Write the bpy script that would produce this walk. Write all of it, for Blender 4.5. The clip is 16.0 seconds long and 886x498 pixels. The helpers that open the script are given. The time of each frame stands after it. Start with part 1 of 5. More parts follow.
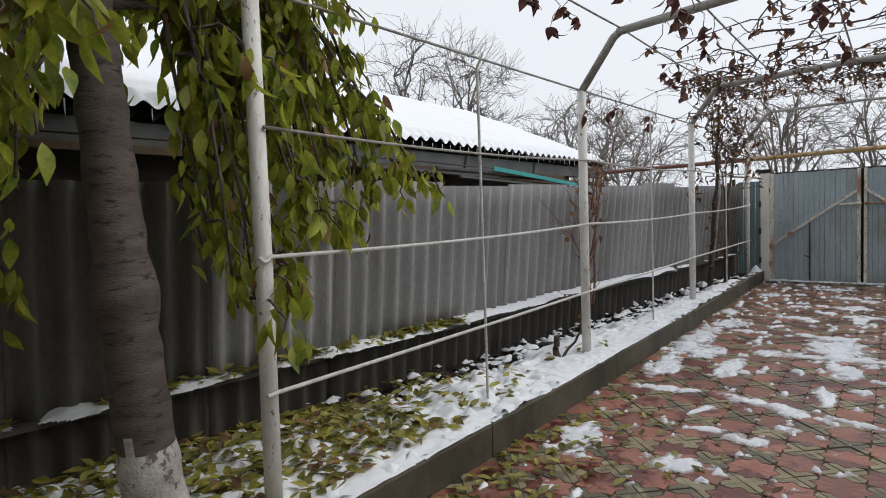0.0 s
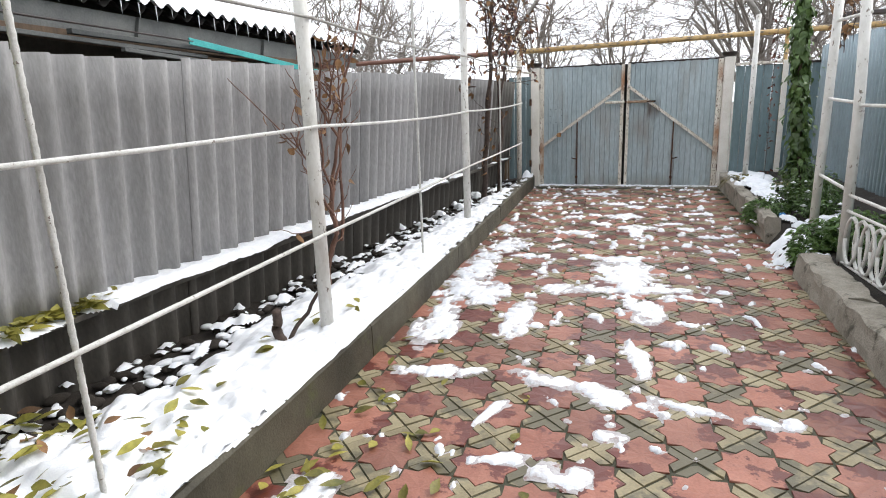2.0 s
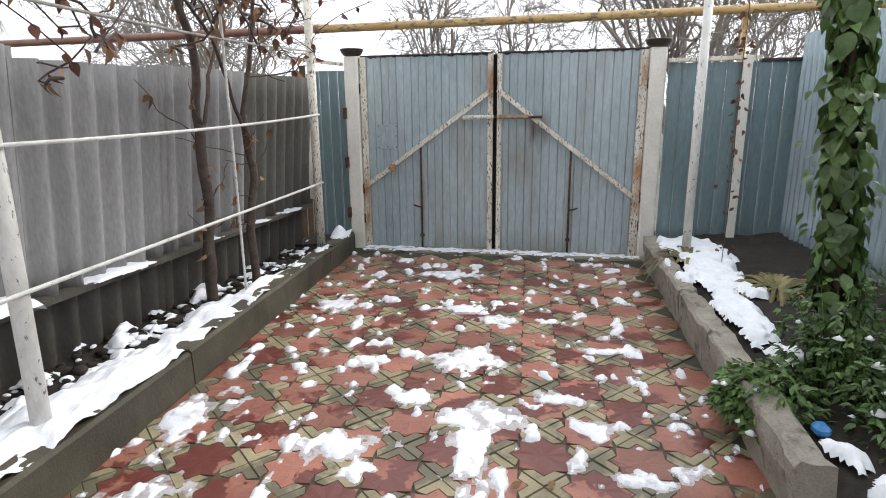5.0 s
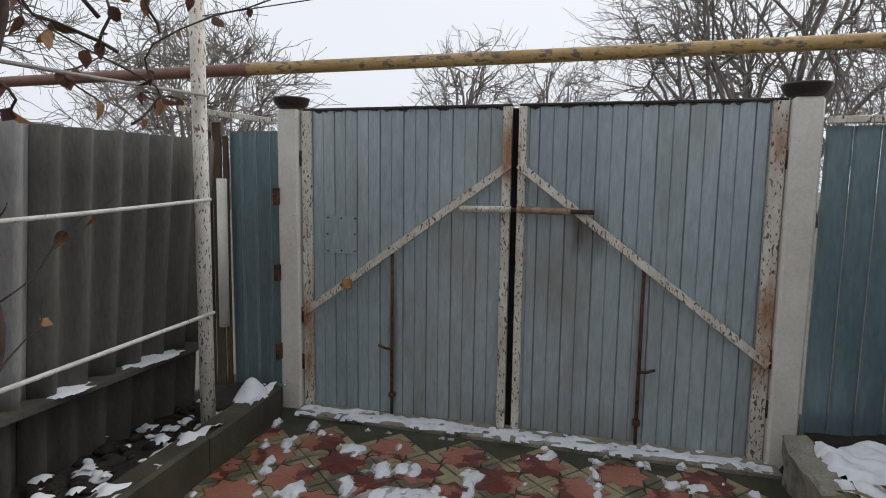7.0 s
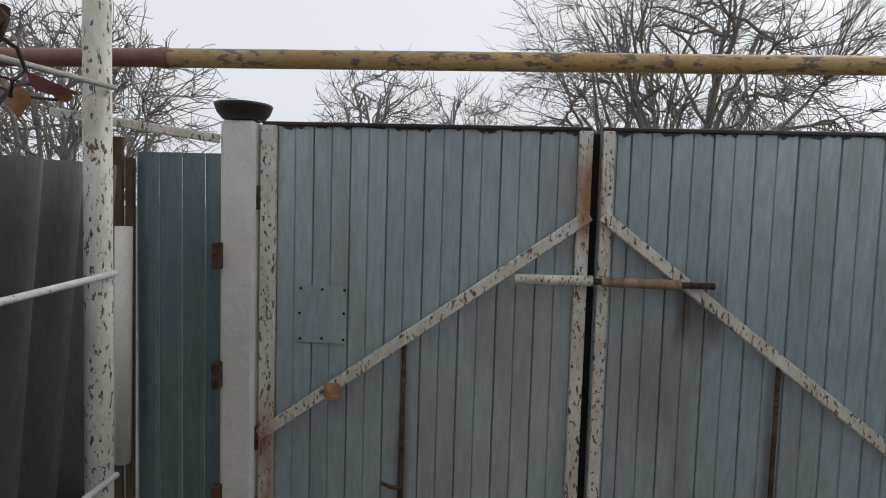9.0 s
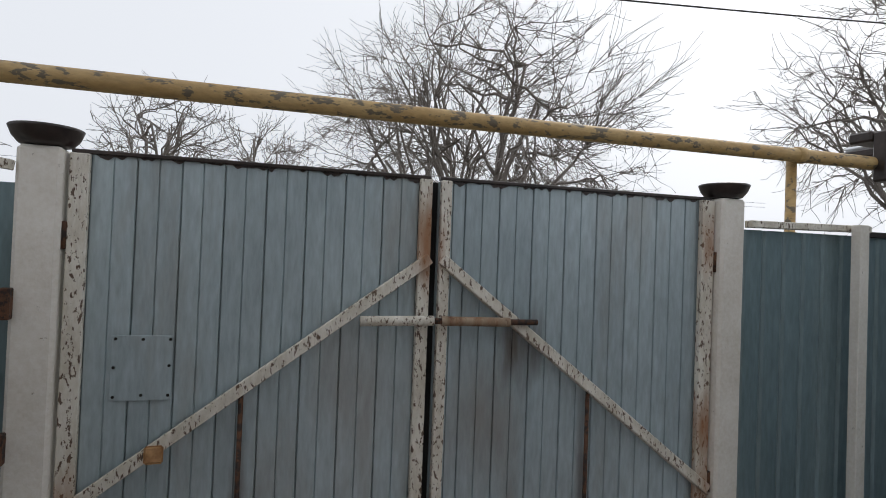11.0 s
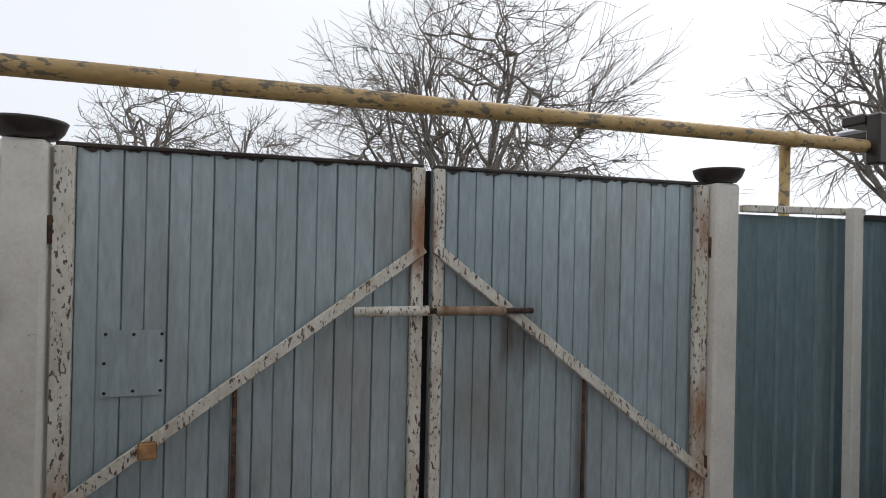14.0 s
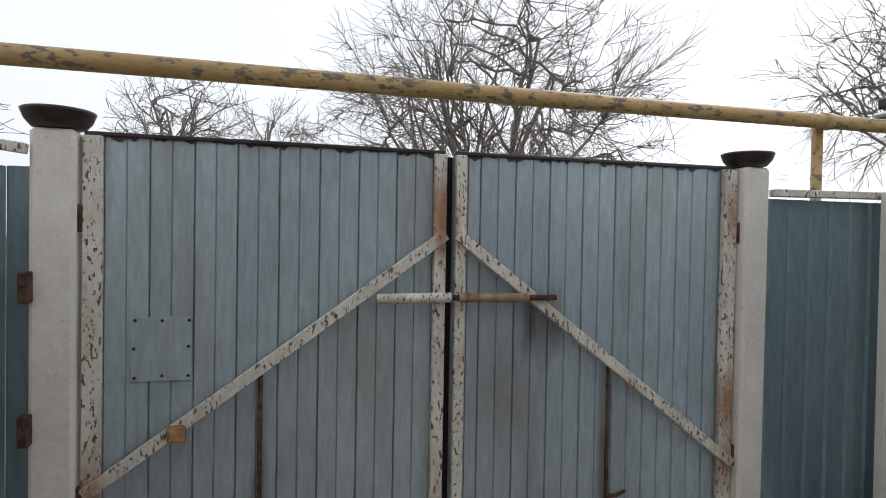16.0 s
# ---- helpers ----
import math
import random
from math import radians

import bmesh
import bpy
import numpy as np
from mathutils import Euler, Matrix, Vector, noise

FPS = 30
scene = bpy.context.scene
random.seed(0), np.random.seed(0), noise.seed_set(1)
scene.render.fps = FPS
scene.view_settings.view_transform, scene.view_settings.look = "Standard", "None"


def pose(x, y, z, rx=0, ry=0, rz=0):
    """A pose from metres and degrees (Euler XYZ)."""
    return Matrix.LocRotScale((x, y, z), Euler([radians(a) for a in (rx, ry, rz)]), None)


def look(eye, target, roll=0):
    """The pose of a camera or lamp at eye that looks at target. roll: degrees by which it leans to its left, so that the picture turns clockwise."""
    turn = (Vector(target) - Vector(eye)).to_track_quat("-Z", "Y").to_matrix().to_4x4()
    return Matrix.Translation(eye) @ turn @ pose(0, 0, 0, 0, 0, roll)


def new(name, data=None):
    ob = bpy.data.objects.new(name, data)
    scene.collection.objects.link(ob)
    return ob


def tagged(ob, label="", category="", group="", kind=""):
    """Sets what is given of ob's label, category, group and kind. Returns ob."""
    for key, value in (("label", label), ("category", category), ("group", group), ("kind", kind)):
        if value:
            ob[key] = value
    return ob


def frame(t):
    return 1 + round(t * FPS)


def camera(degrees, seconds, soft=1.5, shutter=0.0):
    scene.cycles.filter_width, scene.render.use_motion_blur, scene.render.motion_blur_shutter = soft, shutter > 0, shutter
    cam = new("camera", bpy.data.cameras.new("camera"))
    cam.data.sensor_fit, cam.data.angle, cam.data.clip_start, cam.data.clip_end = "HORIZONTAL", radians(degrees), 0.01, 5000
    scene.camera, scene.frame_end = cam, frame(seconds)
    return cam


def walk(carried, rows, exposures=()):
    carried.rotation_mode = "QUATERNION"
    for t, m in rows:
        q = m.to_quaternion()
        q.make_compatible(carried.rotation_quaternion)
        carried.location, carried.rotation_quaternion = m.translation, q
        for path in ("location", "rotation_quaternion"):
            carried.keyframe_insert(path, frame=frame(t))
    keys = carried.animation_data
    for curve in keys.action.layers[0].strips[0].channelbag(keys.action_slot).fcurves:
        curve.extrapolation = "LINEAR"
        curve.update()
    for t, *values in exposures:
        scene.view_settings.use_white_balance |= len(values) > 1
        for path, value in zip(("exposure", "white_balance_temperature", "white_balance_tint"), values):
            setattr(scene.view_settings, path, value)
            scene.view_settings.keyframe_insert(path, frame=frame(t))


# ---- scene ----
cam = camera(75.2, 16.0, soft=1.0)
METRES, EYE, TILT, LEAN, TURN = 10.9, 1.5, 0.0, 0.0, 38.2
ROWS = [
    (0.0, 0.0, 0.0, 0.0, -0.12, -3.25, 2.14),
    (0.5, -0.0043, 0.0389, -0.0073, -7.34, -7.45, 2.73),
    (1.0, 0.0145, 0.0822, -0.0099, -14.08, -10.47, 2.69),
    (1.5, 0.0362, 0.1278, -0.0057, -19.38, -12.54, 2.43),
    (2.0, 0.0678, 0.1717, -0.0043, -21.96, -13.68, 2.09),
    (2.5, 0.1117, 0.219, -0.0016, -23.66, -14.2, 2.04),
    (3.0, 0.1541, 0.2658, -0.0012, -25.96, -14.84, 1.72),
    (3.5, 0.2042, 0.31, 0.0019, -28.22, -15.49, 1.44),
    (4.0, 0.248, 0.3578, 0.0021, -28.87, -15.46, 1.21),
    (4.5, 0.2977, 0.4016, 0.0017, -29.59, -14.79, 0.88),
    (5.0, 0.3432, 0.4507, 0.0035, -29.94, -13.69, 0.6),
    (7.5, 0.502, 0.6596, 0.0114, -25.63, -5.93, -0.92),
    (8.0, 0.4997, 0.7017, 0.0151, -27.28, -6.29, -0.99),
    (8.5, 0.4934, 0.7346, 0.02, -31.8, -5.07, -1.39),
    (9.0, 0.4779, 0.7554, 0.0197, -37.12, -3.74, -1.68),
    (9.5, 0.4667, 0.7668, 0.02, -43.12, -2.38, -1.9),
    (10.0, 0.4655, 0.7675, 0.0201, -49.15, -1.1, -2.03),
    (12.5, 0.4638, 0.7615, 0.0189, -60.58, 2.39, -1.68),
    (13.0, 0.4679, 0.7613, 0.0189, -59.33, 1.85, -0.02),
    (13.5, 0.4667, 0.7672, 0.0191, -55.93, 1.0, -0.93),
    (14.0, 0.4661, 0.7668, 0.0187, -57.53, 0.2, -1.22),
    (14.5, 0.4675, 0.7666, 0.0181, -58.86, -0.99, -0.9),
    (15.0, 0.468, 0.768, 0.018, -57.36, -1.52, -1.19),
    (15.5, 0.4683, 0.7683, 0.0176, -56.82, -1.95, -1.55),
    (16.0, 0.4666, 0.7672, 0.0181, -55.33, -1.0, -0.99),
]
LIGHTNESS = [(0.0, -0.26), (0.5, 0.16), (1.0, 0.58), (1.5, 0.76), (2.0, 0.78), (3.5, 0.62), (5.2, 0.74), (7.3, -0.38), (8.0, -0.44), (9.0, -0.40), (10.2, -0.38), (12.3, -0.27), (14.0, -0.20), (16.0, -0.10)]
walk(cam, [(t, pose(0, 0, EYE, TILT, LEAN, TURN) @ pose(METRES * x, METRES * y, METRES * z, 90 + pitch, roll, yaw)) for t, x, y, z, yaw, pitch, roll in ROWS], LIGHTNESS)

# ---- world and light: overcast winter noon ----
world = bpy.data.worlds.new("overcast_sky")
scene.world = world
world.use_nodes = True
wn = world.node_tree.nodes
wl = world.node_tree.links
sky = wn.new("ShaderNodeTexSky")
sky.sky_type = 'NISHITA'
sky.sun_disc = False
sky.sun_elevation = radians(43)
sky.sun_rotation = radians(53)
sky.dust_density = 6.0
sky.air_density = 1.0
grey = wn.new("ShaderNodeHueSaturation")
grey.inputs["Saturation"].default_value = 0.10
flat = wn.new("ShaderNodeMix")
flat.data_type = 'RGBA'
flat.inputs[0].default_value = 0.80
flat.inputs[7].default_value = (8.4, 8.75, 9.4, 1)
wl.new(sky.outputs[0], grey.inputs["Color"])
wl.new(grey.outputs[0], flat.inputs[6])
back = wn["Background"]
back.inputs["Strength"].default_value = 0.137
wl.new(flat.outputs[2], back.inputs["Color"])

sun_data = bpy.data.lights.new("sun", 'SUN')
sun_data.energy = 0.95
sun_data.angle = radians(20)
sun_data.color = (1.0, 0.97, 0.92)
sun = new("sun", sun_data)
sun.matrix_world = look((0, 0, 20), (-12.0, -9.0, 6))


# ---- materials ----
def material(name, c1, c2, rough=0.8, scale=4.0, fine=60.0, bump=0.3, metal=0.0, c3=None, spots=0.62, spot_scale=14.0, per_object=0.0, stretch=(1, 1, 1), r2=None, per_island=0.0, spot_soft=0.06):
    """Two tones mixed by coarse noise, a fine grain, a bump, and optional sharp-edged spots of a third colour."""
    m = bpy.data.materials.new(name)
    m.use_nodes = True
    n, l = m.node_tree.nodes, m.node_tree.links
    b = n["Principled BSDF"]
    geo = n.new("ShaderNodeNewGeometry")
    mp = n.new("ShaderNodeMapping")
    mp.inputs["Scale"].default_value = stretch
    l.new(geo.outputs["Position"], mp.inputs["Vector"])

    def tex(s, detail, rough_=0.6):
        t = n.new("ShaderNodeTexNoise")
        t.inputs["Scale"].default_value = s
        t.inputs["Detail"].default_value = detail
        t.inputs["Roughness"].default_value = rough_
        l.new(mp.outputs[0], t.inputs["Vector"])
        return t

    coarse, grain = tex(scale, 5), tex(fine, 3)
    ramp = n.new("ShaderNodeValToRGB")
    ramp.color_ramp.elements[0].position, ramp.color_ramp.elements[1].position = 0.32, 0.68
    ramp.color_ramp.elements[0].color, ramp.color_ramp.elements[1].color = (*c1, 1), (*c2, 1)
    l.new(coarse.outputs[0], ramp.inputs[0])
    shade = n.new("ShaderNodeMix")
    shade.data_type, shade.blend_type = 'RGBA', 'OVERLAY'
    shade.inputs[0].default_value = 0.35
    l.new(ramp.outputs[0], shade.inputs[6])
    l.new(grain.outputs[0], shade.inputs[7])
    out = shade.outputs[2]
    if per_object or per_island:
        info = n.new("ShaderNodeObjectInfo") if per_object else geo
        amount = per_object or per_island
        mr = n.new("ShaderNodeMapRange")
        mr.inputs[3].default_value, mr.inputs[4].default_value = 1 - amount, 1 + amount
        l.new(info.outputs["Random" if per_object else "Random Per Island"], mr.inputs[0])
        hs = n.new("ShaderNodeHueSaturation")
        l.new(mr.outputs[0], hs.inputs["Value"])
        l.new(out, hs.inputs["Color"])
        out = hs.outputs[0]
    b.inputs["Roughness"].default_value = rough
    b.inputs["Metallic"].default_value = metal
    if c3:
        sp = tex(spot_scale, 6, 0.65)
        cut = n.new("ShaderNodeMapRange")
        cut.inputs[1].default_value, cut.inputs[2].default_value = spots, spots + spot_soft
        l.new(sp.outputs[0], cut.inputs[0])
        mix = n.new("ShaderNodeMix")
        mix.data_type = 'RGBA'
        l.new(cut.outputs[0], mix.inputs[0])
        l.new(out, mix.inputs[6])
        mix.inputs[7].default_value = (*c3, 1)
        out = mix.outputs[2]
        if r2 is not None:
            rr = n.new("ShaderNodeMapRange")
            rr.inputs[3].default_value, rr.inputs[4].default_value = rough, r2
            l.new(cut.outputs[0], rr.inputs[0])
            l.new(rr.outputs[0], b.inputs["Roughness"])
    l.new(out, b.inputs["Base Color"])
    if bump:
        bp = n.new("ShaderNodeBump")
        bp.inputs["Strength"].default_value = bump
        bp.inputs["Distance"].default_value = 0.004
        add = n.new("ShaderNodeMath")
        l.new(coarse.outputs[0], add.inputs[0])
        l.new(grain.outputs[0], add.inputs[1])
        l.new(add.outputs[0], bp.inputs["Height"])
        l.new(bp.outputs[0], b.inputs["Normal"])
    return m


def leafy(name, c1, c2, rough=0.5, trans=0.25):
    m = material(name, c1, c2, rough, 9.0, 80.0, 0.15, per_island=0.45)
    m.node_tree.nodes["Principled BSDF"].inputs["Subsurface Weight"].default_value = 0.0
    n, l = m.node_tree.nodes, m.node_tree.links
    b = n["Principled BSDF"]
    tr = n.new("ShaderNodeBsdfTranslucent")
    l.new(b.inputs["Base Color"].links[0].from_socket, tr.inputs["Color"])
    mx = n.new("ShaderNodeMixShader")
    mx.inputs[0].default_value = trans
    l.new(b.outputs[0], mx.inputs[1])
    l.new(tr.outputs[0], mx.inputs[2])
    l.new(mx.outputs[0], n["Material Output"].inputs["Surface"])
    return m


M_SLATE = material("fibre_cement_grey", (0.235, 0.229, 0.226), (0.36, 0.352, 0.346), 0.85, 1.6, 70, 0.4, c3=(0.12, 0.115, 0.105), spots=0.64, spot_scale=5.0, stretch=(1, 1, 0.25), spot_soft=0.2)
# old sheets by the gate; also carries the tree's shade on the near sheets
M_SLATE_OLD_SHADED = material("fibre_cement_old_and_shaded", (0.085, 0.079, 0.070), (0.15, 0.142, 0.127), 0.85, 2.2, 70, 0.5, c3=(0.07, 0.062, 0.05), spots=0.60, spot_scale=5.0, stretch=(1, 1, 0.25), spot_soft=0.2)
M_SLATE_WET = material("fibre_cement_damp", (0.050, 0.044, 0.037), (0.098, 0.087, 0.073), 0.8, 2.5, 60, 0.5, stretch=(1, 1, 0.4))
M_CONCRETE = material("mossy_concrete", (0.036, 0.031, 0.019), (0.098, 0.086, 0.058), 0.7, 2.2, 90, 0.9, c3=(0.085, 0.092, 0.030), spots=0.60, spot_scale=3.5, spot_soft=0.15)
M_STONE = material("old_kerb_concrete", (0.20, 0.178, 0.142), (0.33, 0.30, 0.25), 0.9, 5, 80, 1.3, c3=(0.065, 0.06, 0.042), spots=0.56, spot_scale=7.0, spot_soft=0.12)
M_SOIL = material("wet_soil", (0.012, 0.009, 0.007), (0.034, 0.026, 0.019), 0.95, 9, 120, 1.0)
M_GROUND = material("bare_ground", (0.10, 0.09, 0.075), (0.17, 0.155, 0.13), 0.9, 1.0, 40, 0.5)
M_JOINT = material("mossy_joint", (0.035, 0.036, 0.02), (0.07, 0.066, 0.042), 0.85, 10, 90, 0.4)
M_STAR = material("red_paver", (0.205, 0.074, 0.050), (0.335, 0.143, 0.098), 0.42, 3.0, 90, 0.25, c3=(0.125, 0.034, 0.025), spots=0.51, spot_scale=2.4, per_object=0.28, r2=0.28, spot_soft=0.015)
M_CREAM = material("cream_paver", (0.20, 0.164, 0.093), (0.315, 0.268, 0.165), 0.5, 4.0, 90, 0.3, c3=(0.12, 0.105, 0.066), spots=0.49, spot_scale=2.2, per_object=0.12, r2=0.4, spot_soft=0.05)
M_SNOW = material("snow", (0.80, 0.82, 0.86), (0.90, 0.91, 0.93), 0.6, 20, 160, 0.5)
M_SLUSH = material("wet_snow", (0.62, 0.64, 0.68), (0.88, 0.89, 0.92), 0.4, 6, 70, 0.6, c3=(0.44, 0.40, 0.40), spots=0.56, spot_scale=9, spot_soft=0.12)
M_BLUE = material("faded_blue_sheet_steel", (0.33, 0.40, 0.425), (0.45, 0.525, 0.548), 0.38, 1.2, 50, 0.12, metal=0.25, per_object=0.06, stretch=(1, 1, 0.2), c3=(0.255, 0.225, 0.185), spots=0.54, spot_scale=2.2, spot_soft=0.25)
M_TEAL = material("glossy_teal_sheet_steel", (0.152, 0.215, 0.234), (0.225, 0.30, 0.32), 0.28, 1.0, 50, 0.1, metal=0.3, stretch=(1, 1, 0.2))
M_GALV = material("blue_corrugated_steel", (0.30, 0.39, 0.43), (0.42, 0.50, 0.54), 0.24, 1.0, 40, 0.15, metal=0.6, stretch=(1, 1, 0.15))
M_WHITE = material("peeling_white_paint", (0.58, 0.56, 0.52), (0.74, 0.73, 0.69), 0.6, 9, 38, 1.0, c3=(0.20, 0.165, 0.13), spots=0.62, spot_scale=34, stretch=(1, 1, 0.5), spot_soft=0.02)
M_PEEL = material("flaking_white_paint", (0.53, 0.485, 0.40), (0.75, 0.715, 0.635), 0.6, 9, 60, 0.8, c3=(0.12, 0.078, 0.052), spots=0.565, spot_scale=70, stretch=(1, 1, 0.45), spot_soft=0.02)
M_CREAMPOST = material("cream_painted_concrete", (0.66, 0.62, 0.55), (0.77, 0.735, 0.67), 0.6, 4, 60, 0.3, c3=(0.33, 0.29, 0.23), spots=0.68, spot_scale=20, spot_soft=0.03)
M_STAIN = material("rust_stained_paint", (0.20, 0.10, 0.045), (0.46, 0.38, 0.28), 0.7, 14, 60, 0.5, c3=(0.14, 0.06, 0.03), spots=0.54, spot_scale=18, spot_soft=0.08, stretch=(1, 1, 0.4))
M_FILM = material("grey_slush_film", (0.30, 0.27, 0.265), (0.52, 0.50, 0.51), 0.28, 12, 110, 0.7, c3=(0.22, 0.12, 0.10), spots=0.55, spot_scale=20, spot_soft=0.1)
M_RUST = material("rust", (0.06, 0.028, 0.016), (0.135, 0.06, 0.03), 0.85, 12, 80, 0.6, c3=(0.03, 0.02, 0.016), spots=0.5, spot_scale=30, spot_soft=0.05)
M_DARK = material("dark_enamel", (0.018, 0.014, 0.013), (0.045, 0.03, 0.025), 0.35, 9, 60, 0.2)
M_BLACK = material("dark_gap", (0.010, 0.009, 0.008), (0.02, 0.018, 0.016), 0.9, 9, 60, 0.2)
M_YELLOW = material("yellow_gas_pipe", (0.40, 0.25, 0.09), (0.52, 0.365, 0.165), 0.55, 6, 60, 0.5, c3=(0.15, 0.12, 0.08), stretch=(0.45, 1, 1), spots=0.545, spot_scale=26, spot_soft=0.03)
M_PIPERED = material("primer_brown_pipe", (0.15, 0.065, 0.045), (0.23, 0.11, 0.075), 0.6, 9, 60, 0.4)
M_ROD = material("whitewashed_rebar", (0.50, 0.49, 0.46), (0.66, 0.65, 0.62), 0.6, 12, 120, 0.6, c3=(0.17, 0.13, 0.1), spots=0.63, spot_scale=40, spot_soft=0.03)
M_RODDARK = material("weathered_rod", (0.25, 0.235, 0.21), (0.40, 0.385, 0.355), 0.7, 12, 120, 0.5)
M_BARK = material("cherry_bark", (0.062, 0.046, 0.040), (0.135, 0.108, 0.092), 0.8, 5, 60, 1.2, stretch=(1, 1, 4), c3=(0.03, 0.022, 0.019), spots=0.56, spot_scale=9, spot_soft=0.08)
M_LIME = material("limewashed_bark", (0.33, 0.30, 0.27), (0.60, 0.58, 0.55), 0.9, 7, 70, 1.5, c3=(0.15, 0.12, 0.10), spots=0.56, spot_scale=15, spot_soft=0.06)
M_VINE = material("grape_vine_bark", (0.040, 0.027, 0.023), (0.095, 0.066, 0.052), 0.85, 15, 90, 0.8)
M_TWIG = material("bare_twigs", (0.16, 0.138, 0.12), (0.27, 0.24, 0.212), 0.85, 3, 50, 0.2)
M_CANE = material("reddish_vine_bark", (0.10, 0.05, 0.036), (0.20, 0.105, 0.07), 0.85, 15, 90, 0.8, stretch=(1, 1, 0.4))
M_ORANGE = material("fresh_orange_rust", (0.30, 0.15, 0.06), (0.48, 0.28, 0.13), 0.8, 20, 70, 0.5)
M_WOOD = material("dark_old_wood", (0.06, 0.037, 0.022), (0.13, 0.085, 0.05), 0.8, 5, 60, 0.5, stretch=(1, 1, 0.3))
M_FASCIA = material("grey_fascia", (0.075, 0.08, 0.08), (0.13, 0.135, 0.13), 0.75, 3, 60, 0.4)
M_TURQ = material("turquoise_tarp", (0.03, 0.30, 0.30), (0.06, 0.42, 0.40), 0.5, 6, 60, 0.3)
# shed wall colour darkened to hold the shade under the eave
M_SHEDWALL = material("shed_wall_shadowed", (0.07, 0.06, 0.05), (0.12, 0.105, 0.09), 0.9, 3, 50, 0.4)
M_LEAFYEL = leafy("yellow_green_leaf", (0.12, 0.125, 0.022), (0.38, 0.33, 0.07))
M_LEAFGRN = leafy("cherry_leaf_green", (0.14, 0.21, 0.024), (0.46, 0.45, 0.055), trans=0.52)
M_LEAFDRY = leafy("dry_brown_leaf", (0.13, 0.066, 0.030), (0.30, 0.17, 0.08), 0.7)
M_LEAFRED = leafy("withered_vine_leaf", (0.075, 0.030, 0.024), (0.16, 0.07, 0.05), 0.7)
M_IVY = leafy("dark_green_vine_leaf", (0.055, 0.105, 0.030), (0.12, 0.19, 0.055), 0.4, 0.2)
M_HERB = leafy("fresh_green_herb", (0.06, 0.125, 0.03), (0.15, 0.24, 0.065), 0.5, 0.25)
M_STRAW = leafy("faded_straw_leaf", (0.13, 0.125, 0.045), (0.34, 0.28, 0.13), 0.7)
M_PLASTIC = material("blue_plastic", (0.03, 0.16, 0.42), (0.10, 0.33, 0.62), 0.3, 9, 60, 0.1)


def stain(m, centre, radii, colour, power=1.0, scale=9.0):
    """A ragged rust stain on a material round one place of the gate, running down from it."""
    n, l = m.node_tree.nodes, m.node_tree.links
    b = n["Principled BSDF"]
    old = b.inputs["Base Color"].links[0].from_socket
    geo = n.new("ShaderNodeNewGeometry")
    off = n.new("ShaderNodeVectorMath")
    off.operation = 'SUBTRACT'
    off.inputs[1].default_value = centre
    div = n.new("ShaderNodeVectorMath")
    div.operation = 'DIVIDE'
    div.inputs[1].default_value = radii
    length = n.new("ShaderNodeVectorMath")
    length.operation = 'LENGTH'
    streak = n.new("ShaderNodeMapping")
    streak.inputs["Scale"].default_value = (1, 1, 0.18)
    noise_ = n.new("ShaderNodeTexNoise")
    noise_.inputs["Scale"].default_value = scale
    noise_.inputs["Detail"].default_value = 5
    l.new(geo.outputs["Position"], off.inputs[0])
    l.new(off.outputs[0], div.inputs[0])
    l.new(div.outputs[0], length.inputs[0])
    l.new(geo.outputs["Position"], streak.inputs["Vector"])
    l.new(streak.outputs[0], noise_.inputs["Vector"])
    add = n.new("ShaderNodeMath")
    add.operation = 'MULTIPLY_ADD'
    add.inputs[1].default_value = 1.6
    l.new(noise_.outputs[0], add.inputs[0])
    l.new(length.outputs["Value"], add.inputs[2])
    fade = n.new("ShaderNodeMapRange")
    fade.inputs[1].default_value, fade.inputs[2].default_value = 0.75, 1.7
    fade.inputs[3].default_value, fade.inputs[4].default_value = power, 0.0
    l.new(add.outputs[0], fade.inputs[0])
    mix = n.new("ShaderNodeMix")
    mix.data_type = 'RGBA'
    l.new(fade.outputs[0], mix.inputs[0])
    l.new(old, mix.inputs[6])
    mix.inputs[7].default_value = (*colour, 1)
    l.new(mix.outputs[2], b.inputs["Base Color"])


stain(M_BLUE, (-0.03, 12.0, 1.33), (0.16, 0.3, 0.26), (0.10, 0.065, 0.045), 1.0, 16)
stain(M_BLUE, (-0.78, 12.0, 1.15), (0.26, 0.3, 0.42), (0.25, 0.21, 0.175), 0.6, 7)
stain(M_BLUE, (-0.2, 12.0, 1.0), (0.24, 0.3, 0.40), (0.24, 0.205, 0.17), 0.6, 7)
stain(M_BLUE, (-0.4, 12.0, 0.12), (1.6, 0.3, 0.24), (0.22, 0.20, 0.165), 0.75, 5)
stain(M_BLUE, (-1.19, 12.0, 0.55), (0.05, 0.3, 0.7), (0.15, 0.075, 0.04), 0.7, 12)
stain(M_BLUE, (0.32, 12.0, 0.55), (0.05, 0.3, 0.7), (0.15, 0.075, 0.04), 0.7, 12)
for c in ((-1.78, 12.1, 0.72), (-1.78, 12.1, 0.42), (0.95, 11.97, 0.66), (0.95, 11.97, 0.95), (0.955, 11.97, 1.85), (-0.47, 12.04, 1.76), (-0.47, 12.04, 1.85)):
    stain(M_PEEL, c, (0.09, 0.25, 0.24), (0.30, 0.135, 0.055), 0.95, 20)

